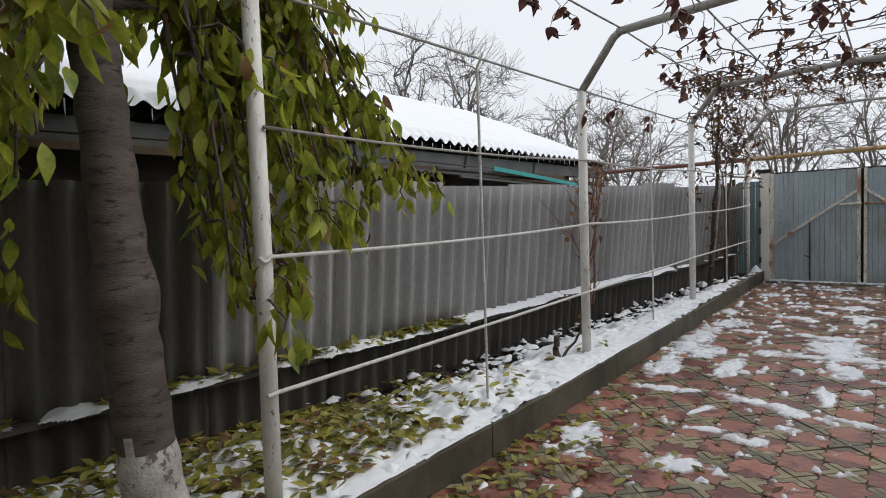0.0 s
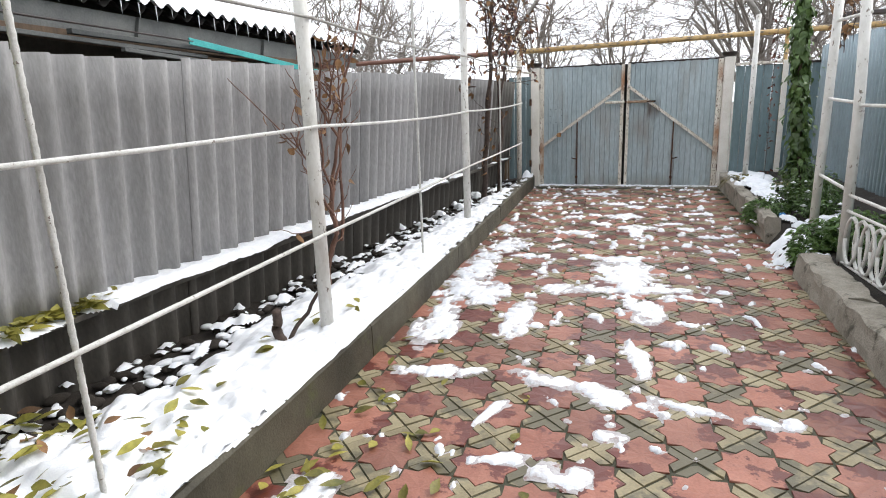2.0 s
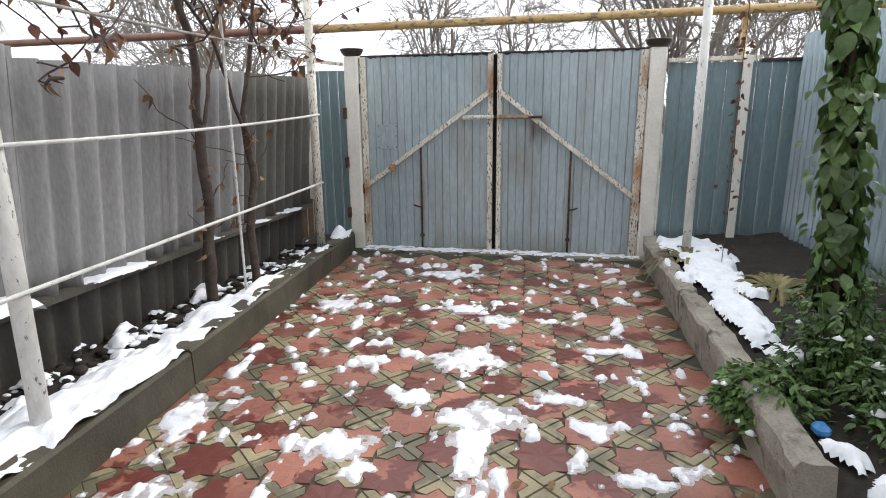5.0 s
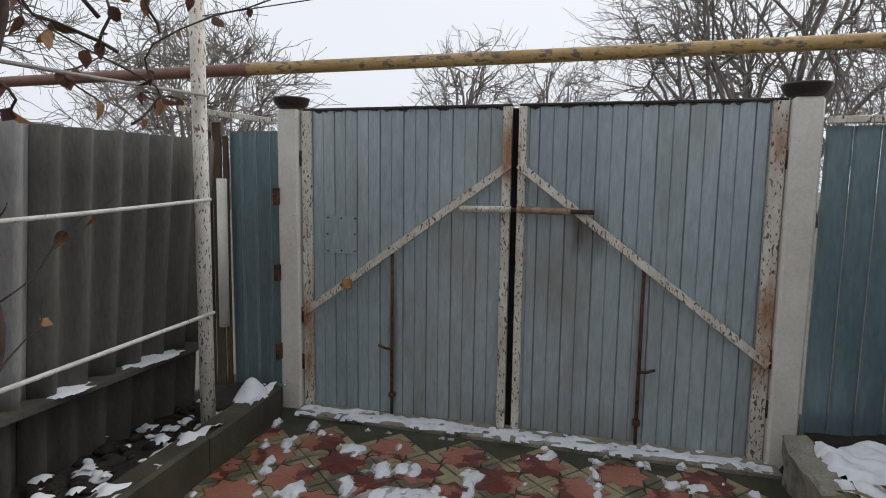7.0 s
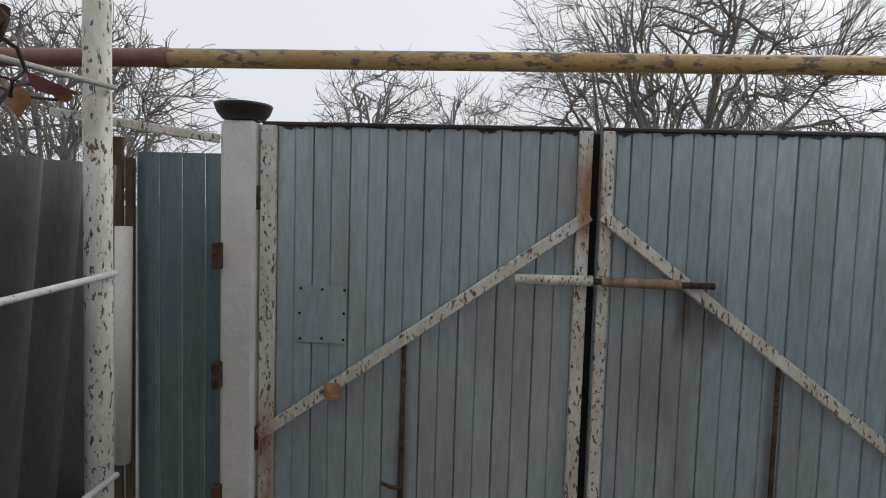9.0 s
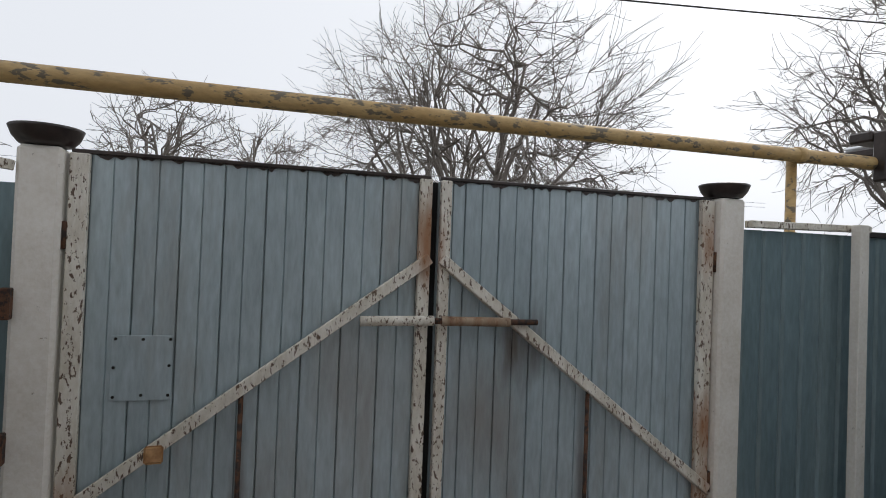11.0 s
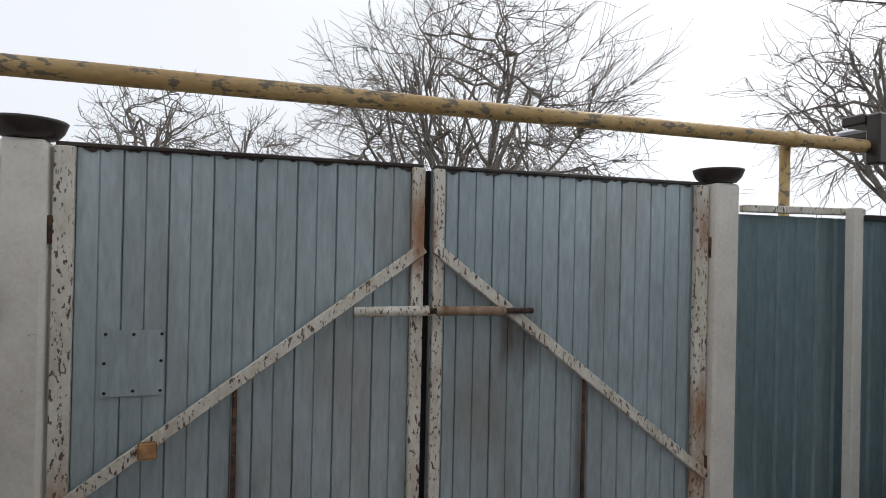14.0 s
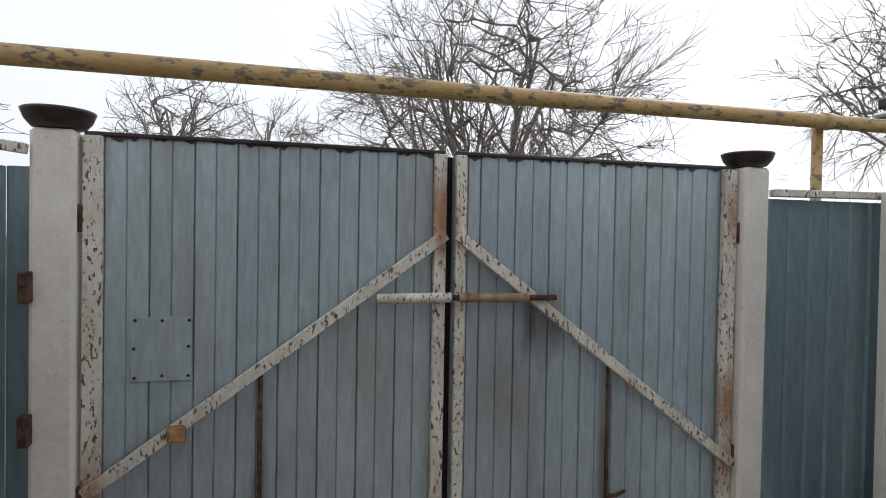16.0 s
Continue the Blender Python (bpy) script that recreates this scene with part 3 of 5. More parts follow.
# ---- gate ----
def gate_leaf(name, x0, x1, label, sign):
    """One steel leaf: ribbed strips, edge bars, diagonal brace, top edge, drop bolt."""
    root = thing(name, label, "gate", "double gate leaves")
    root["kind"] = "structure"
    z0, z1 = 0.095, 2.058
    # seams at the rolled pitch, the outer strips cut to the leaf's width
    pitch, first = (0.1562, -1.592) if sign > 0 else (0.1617, -0.130)
    seams = sorted(first + pitch * k for k in range(-3, 12) if x0 + 0.04 < first + pitch * k < x1 - 0.03)
    seams = [x0 + 0.008] + seams + [x1 - 0.008]
    a = 0.5 * pitch
    prof = [(-a + 0.001, 0.007), (-a + 0.0045, 0.0), (-0.0045, 0.0), (-0.001, 0.006), (0.0025, 0.0), (a - 0.0045, 0.0), (a - 0.001, 0.007)]
    verts, faces = [], []
    for zz in (z0, z1):
        verts += [(px, py, zz) for px, py in prof] + [(px, 0.012, zz) for px, py in reversed(prof)]
    m = len(prof) * 2
    for q in range(m):
        faces.append((q, (q + 1) % m, m + (q + 1) % m, m + q))
    faces += [tuple(reversed(range(m))), tuple(range(m, 2 * m))]
    strip = raw("panel_strip", verts, faces, M_BLUE)
    for xa, xb in zip(seams, seams[1:]):
        ob = part("panel_strip", strip, M_BLUE, root)
        ob.location = ((xa + xb) / 2, gate_y((xa + xb) / 2), 0)
        ob.rotation_euler = (0, 0, math.atan(-0.055))
        ob.scale = ((xb - xa) / pitch, 1, 1)

    def g(x, z, out=0.02):
        return (x, gate_y(x) - out, z)

    part("back_sheet", bar(g(x0, 1.07, -0.022), g(x1, 1.07, -0.022), 0.012, z1 - z0, bevel=0), M_BLUE, root)
    for x, wide in ((x0 + 0.032, 0.064), (x1 - 0.026, 0.052)) if sign > 0 else ((x0 + 0.023, 0.046), (x1 - 0.037, 0.074)):
        part("edge_bar", bar(g(x, z0 - 0.02), g(x, z1 - 0.006), wide, 0.03, (0, 1, 0)), M_PEEL, root, "flaking white edge bar")
    part("top_edge", bar(g(x0, z1 + 0.004, -0.004), g(x1, z1 + 0.004, -0.004), 0.034, 0.016), M_DARK, root, "dark top edge")
    # ragged tar along the top
    verts, faces = [], []
    nn = 220
    for q in range(nn + 1):
        x = x0 + 0.05 + (x1 - x0 - 0.1) * q / nn
        dz = 0.004 + 0.028 * max(0.0, nz(x * 11, 3.1)) * (1 + nz(x * 60, 2)) + 0.022 * max(0.0, nz(x * 41, 7.7))
        verts += [g(x, z1, 0.0045), g(x, z1 - dz, 0.0045), g(x, z1, 0.002), g(x, z1 - dz, 0.002)]
    for q in range(nn):
        b = 4 * q
        faces += [(b, b + 1, b + 5, b + 4), (b + 1, b + 3, b + 7, b + 5)]
    part("tar_edge", raw("tar_edge", verts, faces, M_DARK), M_DARK, root, "ragged black tar edge")
    inner, outer = (x1, x0) if sign > 0 else (x0, x1)
    part("diagonal_brace", bar(g(inner - sign * 0.006, 1.716, 0.045), g(outer + sign * 0.012, 0.742 if sign > 0 else 0.647, 0.045), 0.045, 0.026, (0, 1, 0)), M_PEEL, root, "flaking white angle brace")
    part("brace_flange", bar(g(inner - sign * 0.006, 1.690, 0.036), g(outer + sign * 0.012, 0.716 if sign > 0 else 0.621, 0.036), 0.006, 0.045, (0, 1, 0)), M_PEEL, root)
    # drop bolt with its handle
    xr = -1.188 if sign > 0 else 0.318
    top = 1.17 if sign > 0 else 1.14
    rod = part("drop_bolt", tubes("drop_bolt", [[(g(xr, top, 0.03), 0.010), (g(xr, 0.06, 0.03), 0.010)]], M_RUST), M_RUST, root, "rusty drop bolt")
    hx = -0.085 if sign > 0 else 0.085
    part("handle", tubes("handle", [[(g(xr, 0.54, 0.035), 0.009), (g(xr + hx * 0.5, 0.548, 0.05), 0.009), (g(xr + hx, 0.565, 0.05), 0.008)]], M_RUST), M_RUST, rod)
    for zz in (0.22,):
        part("bolt_guide", box(xr - 0.02, gate_y(xr) - 0.045, zz, xr + 0.02, gate_y(xr) - 0.005, zz + 0.03), M_RUST, root)
    hinge_x = outer + sign * 0.02
    for zz in (0.40, 0.72 if sign > 0 else 0.68, 1.75):
        part("hinge", tubes("hinge", [[(g(hinge_x - sign * 0.03, zz - 0.05, 0.03), 0.014), (g(hinge_x - sign * 0.03, zz + 0.05, 0.03), 0.014)]], M_RUST), M_RUST, root, "rusty barrel hinge")
    return root, g


leaf_a, g = gate_leaf("gate_1", -1.81, -0.451, "faded blue ribbed steel gate leaf, closed, with flaking white braces", 1)
leaf_b, g = gate_leaf("gate_2", -0.410, 0.985, "faded blue ribbed steel gate leaf, closed, braced, beside the planted bed", -1)
part("overlap_plate", bar(g(-0.431, 0.1, -0.035), g(-0.431, 2.05, -0.035), 0.09, 0.006, (0, 1, 0)), M_BLACK, leaf_a, "black overlap plate behind the gap")
part("bolt_tube", tubes("bolt_tube", [[(g(-0.745, 1.452, 0.075), 0.021), (g(-0.44, 1.456, 0.075), 0.021)]], M_PEEL, 12), M_PEEL, leaf_a, "cream painted bolt tube")
part("bolt_sleeve", tubes("bolt_sleeve", [[(g(-0.405, 1.455, 0.075), 0.020), (g(-0.10, 1.452, 0.075), 0.020)]], M_STAIN, 12), M_STAIN, leaf_b, "rust-spotted bolt sleeve")
part("sliding_bolt", tubes("sliding_bolt", [[(g(-0.47, 1.455, 0.075), 0.013), (g(0.03, 1.452, 0.075), 0.013)]], M_RUST, 10), M_RUST, leaf_b, "rusty sliding bolt")
part("patch_plate", bar((-1.547, gate_y(-1.547) - 0.006, 1.14), (-1.547, gate_y(-1.547) - 0.006, 1.385), 0.212, 0.004, (0.055, 1, 0), 0.001), M_BLUE, leaf_a, "riveted repair plate")
for px, pz in ((-1.64, 1.155), (-1.545, 1.16), (-1.452, 1.158), (-1.642, 1.265), (-1.452, 1.27), (-1.638, 1.372), (-1.545, 1.37), (-1.45, 1.37)):
    part("rivet", lathe([(0.0065, 0), (0.005, 0.003)], 6, (0, 0, 0)), M_BLACK, leaf_a).matrix_basis = pose(px, gate_y(px) - 0.009, pz, 90)
part("weld_plate", box(-1.518, gate_y(-1.48) - 0.068, 0.918, -1.452, gate_y(-1.48) - 0.058, 0.985, 0.008), M_ORANGE, leaf_a, "orange rusty plate")


def gate_post(name, x, r, label):
    root = thing(name, label, "gate post", "gate posts")
    root["kind"] = "structure"
    part("shaft", box(x - r, gate_y(x) - r, -0.05, x + r, gate_y(x) + r, 2.065, 0.014), M_CREAMPOST, root)
    part("cap", lathe([(0.055, 0), (0.085, 0.008), (0.107, 0.034), (0.117, 0.060), (0.120, 0.068), (0.115, 0.072), (0.104, 0.058), (0.075, 0.04), (0.02, 0.034)], 32, (x, gate_y(x), 2.066)), M_DARK, root, "dark upturned enamel bowl", True)
    return root


gate_post("gate_post_1", -1.895, 0.072, "cream painted gate post with a dark bowl for a cap")
gate_post("gate_post_2", 1.064, 0.073, "cream painted gate post with a dark bowl cap beside bed")
sill = thing("threshold", "worn concrete gate threshold dusted with snow", "threshold")
sill["kind"] = "structure"
part("slab", bar((-1.82, gate_y(-1.82) - 0.08, 0.075), (1.05, gate_y(1.05) - 0.08, 0.075), 0.20, 0.06, bevel=0.01), M_STONE, sill)


def sill_snow_h(x, y):
    d = abs(y - (gate_y(x) - 0.11)) / 0.10
    return 0.014 * (1 - d * d) + 0.014 * nz(x * 6, y * 20) + 0.012 * nz(x * 22, y * 22) - 0.010


ss = new("threshold_snow", patch_mesh("threshold_snow", lambda y: -1.8, lambda y: 1.0, 11.78, 12.1, 0.016, sill_snow_h, lambda x, y: 0.107, M_SLUSH))
tagged(ss, "thin slush lying along the gate threshold", "snow", kind="stuff")


def panel_fence(name, a, b, n, z0, z1, mat, label):
    """A run of folded steel strips between two plan points."""
    root = thing(name, label, "fence")
    root["kind"] = "structure"
    a, b = Vector(a), Vector(b)
    d = (b - a) / n
    ang = math.atan2(d.y, d.x)
    w = d.length
    prof = [(-w / 2 + 0.002, 0.010), (-w / 2 + 0.014, 0.0), (0, -0.002), (w / 2 - 0.014, 0.0), (w / 2 - 0.002, 0.010)]
    verts, faces = [], []
    for zz in (z0, z1):
        verts += [(px, py, zz) for px, py in prof] + [(px, 0.016, zz) for px, py in reversed(prof)]
    m = len(prof) * 2
    for q in range(m):
        faces.append((q, (q + 1) % m, m + (q + 1) % m, m + q))
    faces += [tuple(reversed(range(m))), tuple(range(m, 2 * m))]
    me = raw("panel_strip", verts, faces, mat)
    for i in range(n):
        p = a + d * (i + 0.5)
        ob = part("panel_strip", me, mat, root)
        ob.location = (p.x, p.y, 0)
        ob.rotation_euler = (0, 0, ang)
    return root


pf = panel_fence("fence_teal", (1.16, 11.93), (2.28, 11.86), 9, 0.05, 1.92, M_TEAL, "glossy teal steel panel fence with a white top rail")
part("top_rail", bar((1.15, 11.895, 1.945), (1.93, 11.86, 1.955), 0.05, 0.035), M_PEEL, pf, "white top rail")
part("post", bar((1.80, 11.80, 0.0), (1.80, 11.805, 1.97), 0.066, 0.05), M_CREAMPOST, pf, "white square post")
part("rail_end", bar((1.93, 11.87, 1.93), (2.28, 11.85, 1.93), 0.03, 0.03), M_DARK, pf)
pf2 = panel_fence("fence_narrow", (-2.36, 12.13), (-1.955, 12.11), 4, 0.05, 1.93, M_TEAL, "narrow teal steel panel between gate post and grey fence")
part("top_rail", bar((-2.66, 12.055, 2.075), (-1.97, 12.055, 1.985), 0.036, 0.036), M_PEEL, pf2, "white sloping rail")
for k, (bx, bw, bt) in enumerate(((-2.50, 0.075, 1.93), (-2.425, 0.062, 1.985), (-2.37, 0.035, 1.90))):
    part("board", bar((bx, 12.07 + 0.012 * k, 0.0), (bx + 0.01, 12.075 + 0.012 * k, bt), bw, 0.024, (0, 1, 0)), M_WOOD, pf2, "dark weathered board")
part("white_stub", tubes("white_stub", [[((-2.362, 12.03, 0.62), 0.033), ((-2.345, 12.02, 1.615), 0.033)]], M_CREAMPOST), M_CREAMPOST, pf2, "white plastic pipe stub")
for zz in (0.42, 0.95, 1.45):
    part("hinge_block", box(-1.985, 12.02, zz, -1.95, 12.06, zz + 0.11), M_RUST, pf2)


# tall blue corrugated wall beyond the planted bed
def tall_fn(u, v):
    y = 11.84 - 15.5 * u
    return (2.27 + 0.018 * math.copysign(abs(math.cos(2 * math.pi * y / 0.10)) ** 0.6, math.cos(2 * math.pi * y / 0.10)), y, 0.1 + (2.14 + 0.03 * (int(u * 16) % 2) - 0.1) * v)


tall = thing("wall_east", "tall pale blue corrugated steel wall", "wall")
tall["kind"] = "structure"
part("corrugated_sheet", sheet(1600, 2, tall_fn, "corrugated_sheet", M_GALV), M_GALV, tall)
part("backing", box(2.30, -3.7, 0.0, 2.36, 11.84, 2.1), M_FASCIA, tall)

# gas pipe over the gate
pipe = thing("gas_pipe", "yellow gas pipe with flaking paint crossing above the gate", "pipe")
part("yellow_length", tubes("yellow_length", [[((-2.275, 12.25, 2.353), 0.041), ((0.0, 12.25, 2.383), 0.041), ((2.35, 12.25, 2.418), 0.041), ((5.5, 12.25, 2.43), 0.041)]], M_YELLOW, 16), M_YELLOW, pipe)
part("brown_length", tubes("brown_length", [[((-2.27, 12.25, 2.353), 0.045), ((-2.305, 12.25, 2.353), 0.046), ((-2.325, 12.25, 2.353), 0.040), ((-6.5, 12.5, 2.33), 0.040)]], M_PIPERED, 16), M_PIPERED, pipe, "brown primed length")
part("riser", tubes("riser", [[((1.90, 12.30, -0.05), 0.030), ((1.90, 12.30, 2.40), 0.030)]], M_YELLOW, 12), M_YELLOW, pipe, "yellow upright pipe")
part("clamp", tubes("clamp", [[((1.87, 12.25, 2.412), 0.049), ((1.93, 12.25, 2.413), 0.049)]], M_YELLOW, 16), M_YELLOW, pipe)
part("far_support", tubes("far_support", [[((-6.4, 12.5, -0.05), 0.03), ((-6.4, 12.5, 2.33), 0.03)]], M_PIPERED, 10), M_PIPERED, pipe)

# ---- pergola ----
pergola = thing("pergola", "white painted steel pergola of posts, rods and arches", "pergola")
PL = [(-2.20, 1.51), (-2.185, 4.84), (-2.135, 8.14), (-2.06, 11.40)]
PR = [(1.15, 0.9), (1.15, 4.3), (1.15, 7.68), (1.26, 11.2)]
for i, (x, y) in enumerate(PL):
    zt = 2.50 + 0.012 * y
    pm = M_PEEL if i == 3 else M_WHITE
    part("post", tubes("post", [[((x, y - 0.02, 0.0), 0.040), ((x - 0.005, y, 1.3), 0.040), ((x, y, zt), 0.038)]], pm, 14), pm, pergola, "white painted steel post")
    part("post_bend", tubes("post_bend", [[((x, y, zt - 0.005), 0.034), ((x + 0.30, y, zt + 0.40), 0.034), ((x + 0.36, y, zt + 0.44), 0.034)]], M_RODDARK, 12), M_RODDARK, pergola)
for i, (x, y) in enumerate(PR):
    zt = 2.42 + 0.012 * y
    part("post", tubes("post", [[((x, y, 0.0), 0.036), ((x, y, 1.3), 0.036), ((x, y, zt), 0.034)]], M_WHITE, 14), M_WHITE, pergola, "white painted steel post")
    part("post_bend", tubes("post_bend", [[((x, y, zt - 0.005), 0.032), ((x - 0.30, y, zt + 0.42), 0.032), ((x - 0.36, y, zt + 0.46), 0.032)]], M_RODDARK, 12), M_RODDARK, pergola)
for (xa, ya), (xb, yb) in zip(PL, PR):
    za, zb = 2.94 + 0.012 * ya, 2.88 + 0.012 * yb
    rb = 0.022 if ya > 11 else 0.034
    part("cross_beam", tubes("cross_beam", [[((xa + 0.34, ya, za), rb), (((xa + xb) / 2, (ya + yb) / 2, (za + zb) / 2 + 0.03), rb), ((xb - 0.34, yb, zb), rb)]], M_RODDARK, 12), M_RODDARK, pergola, "weathered cross pipe")


def rod_line(name, pts, r, mat, sag=0.0, label=""):
    path = []
    for (p, q) in zip(pts, pts[1:]):
        p, q = Vector(p), Vector(q)
        for k in range(8):
            u = k / 8
            path.append((p.lerp(q, u) - Vector((0, 0, sag * 4 * u * (1 - u))), r))
    path.append((pts[-1], r))
    return part(name, tubes(name, [path], mat, 8), mat, pergola, label)


for z0, r, more in ((0.675, 0.010, (0.055, 0.058, 0.075, 0.035)), (1.335, 0.010, (0.0, 0.0, 0.0, 0.0))):
    rod_line("rail", [(-2.145, 1.45, z0 + 0.017 + more[0])] + [(x + 0.046, y, z0 + 0.0105 * y + dz + (0.045 if y > 11 else 0)) for (x, y), dz in zip(PL, more)], r, M_ROD, 0.003 if z0 < 1 else 0.022, "whitewashed rebar rail")
rod_line("rail", [(x + 0.046, y, 1.90 + 0.010 * y) for x, y in PL[:3]] + [(-2.01, 11.40, 2.05)], 0.008, M_RODDARK, 0.03, "weathered upper rod")
rod_line("rail", [(-2.2, -2.0, 2.47)] + [(x, y, 2.505 + 0.012 * y) for x, y in PL], 0.008, M_RODDARK, 0.0)
for xo in (-1.82, -1.15, -0.35, 0.45, 0.85):
    rod_line("roof_rod", [(xo, yy, 2.965 + 0.012 * yy) for yy in (-2.0, 1.5, 4.8, 8.1, 11.5)], 0.008, M_RODDARK, 0.02)
for yy in (3.1, 6.5, 9.8):
    rod_line("roof_rod", [(-1.85, yy, 2.97 + 0.012 * yy), (0.85, yy, 2.97 + 0.012 * yy)], 0.006, M_RODDARK)
for x, y in ((-2.19, 3.22), (-2.15, 6.55), (-2.09, 9.9)):
    part("rebar", tubes("rebar", [[((x, y, 0.1), 0.0095)] + [((x, y, 0.1 + 0.02 * k), 0.0095 if k % 2 else 0.0115) for k in range(1, 120)] + [((x + 0.05, y, 2.56), 0.009)]], M_ROD, 6), M_ROD, pergola, "ribbed whitewashed rebar")
# twin post with rungs and the ring-patterned railing
part("post", tubes("post", [[((1.13, 6.88, 0.05), 0.036), ((1.12, 6.9, 1.3), 0.036), ((1.08, 6.95, 2.52), 0.034)]], M_WHITE, 14), M_WHITE, pergola, "white painted steel post")
for zz in (0.76, 1.40, 2.02):
    part("rung", tubes("rung", [[((1.15, 7.68, zz + 0.02), 0.013), ((1.12, 6.9, zz - 0.015), 0.013)]], M_WHITE, 10), M_WHITE, pergola)
for zz in (0.72, 1.37):
    part("rung", tubes("rung", [[((1.12, 6.9, zz), 0.012), ((1.13, 4.3, zz - 0.02), 0.012)]], M_WHITE, 10), M_WHITE, pergola)

# unseen tall plain wall closing the yard behind, added to darken its near end
south = thing("wall_south_unseen", "unseen plain wall closing the yard, added to cut the light", "wall")
south["kind"] = "structure"
part("plaster", box(-4.6, -1.95, -0.06, 2.4, -1.68, 6.2, 0.02), M_STONE, south)
rod_line("gate_wire", [(-2.06, 11.40, 2.455), (1.24, 11.2, 2.685)], 0.003, M_DARK, 0.01, "thin dark wire")
# railing of interlocking rings
railing = thing("ring_railing", "low white railing of interlocking oval rings on the kerb", "railing")
for zz in (0.205, 0.60):
    part("rail", tubes("rail", [[((1.12, 6.88, zz), 0.011), ((1.13, 4.3, zz + 0.01), 0.011)]], M_WHITE), M_WHITE, railing)
for k in range(16):
    yc = 6.73 - 0.145 * k
    path = [((1.12 + 0.012 * (k % 2), yc + 0.115 * math.cos(a), 0.395 + 0.175 * math.sin(a)), 0.013) for a in [2 * math.pi * q / 20 for q in range(21)]]
    part("ring", tubes("ring", [path], M_WHITE, 8), M_WHITE, railing)

# ---- shed with the snowy roof beyond the grey fence ----
shed = thing("shed", "low outbuilding with a snow-covered corrugated roof behind the fence", "shed")
E_X, R_X, E_Z, R_Z, S_Y0, S_Y1 = -4.2, -7.0, 2.30, 3.60, -7.0, 10.15


def roof_fn(x_off, z_off, wave):
    def fn(u, v):
        y = S_Y0 + (S_Y1 - S_Y0) * u
        return (E_X + x_off + (R_X - E_X - x_off) * v, y, E_Z + z_off + (R_Z - E_Z) * v + wave * math.cos(2 * math.pi * y / 0.177))
    return fn


# near-black gap colour stands in for the deep shade of the roof's underside
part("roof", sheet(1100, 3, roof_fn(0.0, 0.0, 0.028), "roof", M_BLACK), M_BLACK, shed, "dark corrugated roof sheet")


def snow_roof(u, v):
    y = S_Y0 + (S_Y1 + 0.04 - S_Y0) * u
    x = E_X + (R_X - 0.2 - E_X) * v
    edge = 0.0 if v > 0.02 else -0.075
    return (x + (0.05 if v < 0.02 else 0.0), y, E_Z + 0.14 + (R_Z - E_Z) * v + edge + 0.02 * nz(x * 2, y * 2) + 0.026 * math.cos(2 * math.pi * y / 0.177) * max(0.0, 1 - v * 10))


part("roof_snow", sheet(900, 60, snow_roof, "roof_snow", M_SNOW), M_SNOW, shed, "thick white snow")
part("roof_snow_edge", box(R_X, S_Y1 - 0.05, E_Z, R_X + 0.05, S_Y1, R_Z, 0), M_SNOW, shed)
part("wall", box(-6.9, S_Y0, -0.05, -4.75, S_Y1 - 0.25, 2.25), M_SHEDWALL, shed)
# filler closing the space under the roof, in the same shade-darkened wall colour
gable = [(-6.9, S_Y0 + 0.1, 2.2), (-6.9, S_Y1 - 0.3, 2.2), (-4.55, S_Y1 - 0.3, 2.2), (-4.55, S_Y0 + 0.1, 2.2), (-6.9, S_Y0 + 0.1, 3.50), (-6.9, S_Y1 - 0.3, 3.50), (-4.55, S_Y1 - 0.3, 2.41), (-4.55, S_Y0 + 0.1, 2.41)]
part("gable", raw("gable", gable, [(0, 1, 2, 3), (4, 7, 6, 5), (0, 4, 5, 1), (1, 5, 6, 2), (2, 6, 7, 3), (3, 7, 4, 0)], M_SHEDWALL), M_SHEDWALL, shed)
part("fascia", bar((E_X - 0.08, S_Y0, E_Z - 0.13), (E_X - 0.08, S_Y1 - 0.05, E_Z - 0.13), 0.03, 0.17, bevel=0.004), M_FASCIA, shed, "grey fascia board")
part("soffit", box(-4.75, S_Y0, 2.18, E_X - 0.1, S_Y1 - 0.05, 2.20), M_WOOD, shed)
part("purlin", bar((E_X - 0.03, S_Y0, E_Z - 0.25), (E_X - 0.03, 8.6, E_Z - 0.25), 0.05, 0.06), M_WOOD, shed, "brown timber purlin")
part("lath", bar((E_X + 0.05, 5.2, E_Z - 0.24), (E_X + 0.05, 7.4, E_Z - 0.25), 0.05, 0.035), M_FASCIA, shed, "pale loose lath")
for k, (ya, yb, dz, dx) in enumerate(((2.2, 6.6, -0.27, 0.06), (4.6, 8.2, -0.31, 0.03), (5.6, 7.9, -0.36, 0.09), (7.6, 9.9, -0.30, 0.02))):
    part("lath", bar((E_X + dx, ya, E_Z + dz + 0.03), (E_X + dx - 0.02, yb, E_Z + dz - 0.04), 0.04, 0.03), M_WOOD if k % 2 else M_FASCIA, shed, "loose timber lath")
for k in range(5):
    yy = 2.4 + 1.75 * k
    part("fascia_cleat", bar((E_X - 0.055, yy, E_Z - 0.21), (E_X - 0.055, yy + 0.05, E_Z - 0.05), 0.05, 0.012), M_FASCIA, shed)
ri = random.Random(41)
for k in range(44):
    yy = 1.2 + 0.177 * (k + 0.5) + ri.uniform(-0.02, 0.02)
    drop = ri.uniform(0.03, 0.13)
    part("icicle", tubes("icicle", [[((E_X + 0.03, yy, E_Z + 0.045), 0.006), ((E_X + 0.03, yy, E_Z + 0.04 - drop * 0.6), 0.004), ((E_X + 0.03, yy + 0.003, E_Z + 0.04 - drop), 0.001)]], M_SLUSH, 5), M_SLUSH, shed)
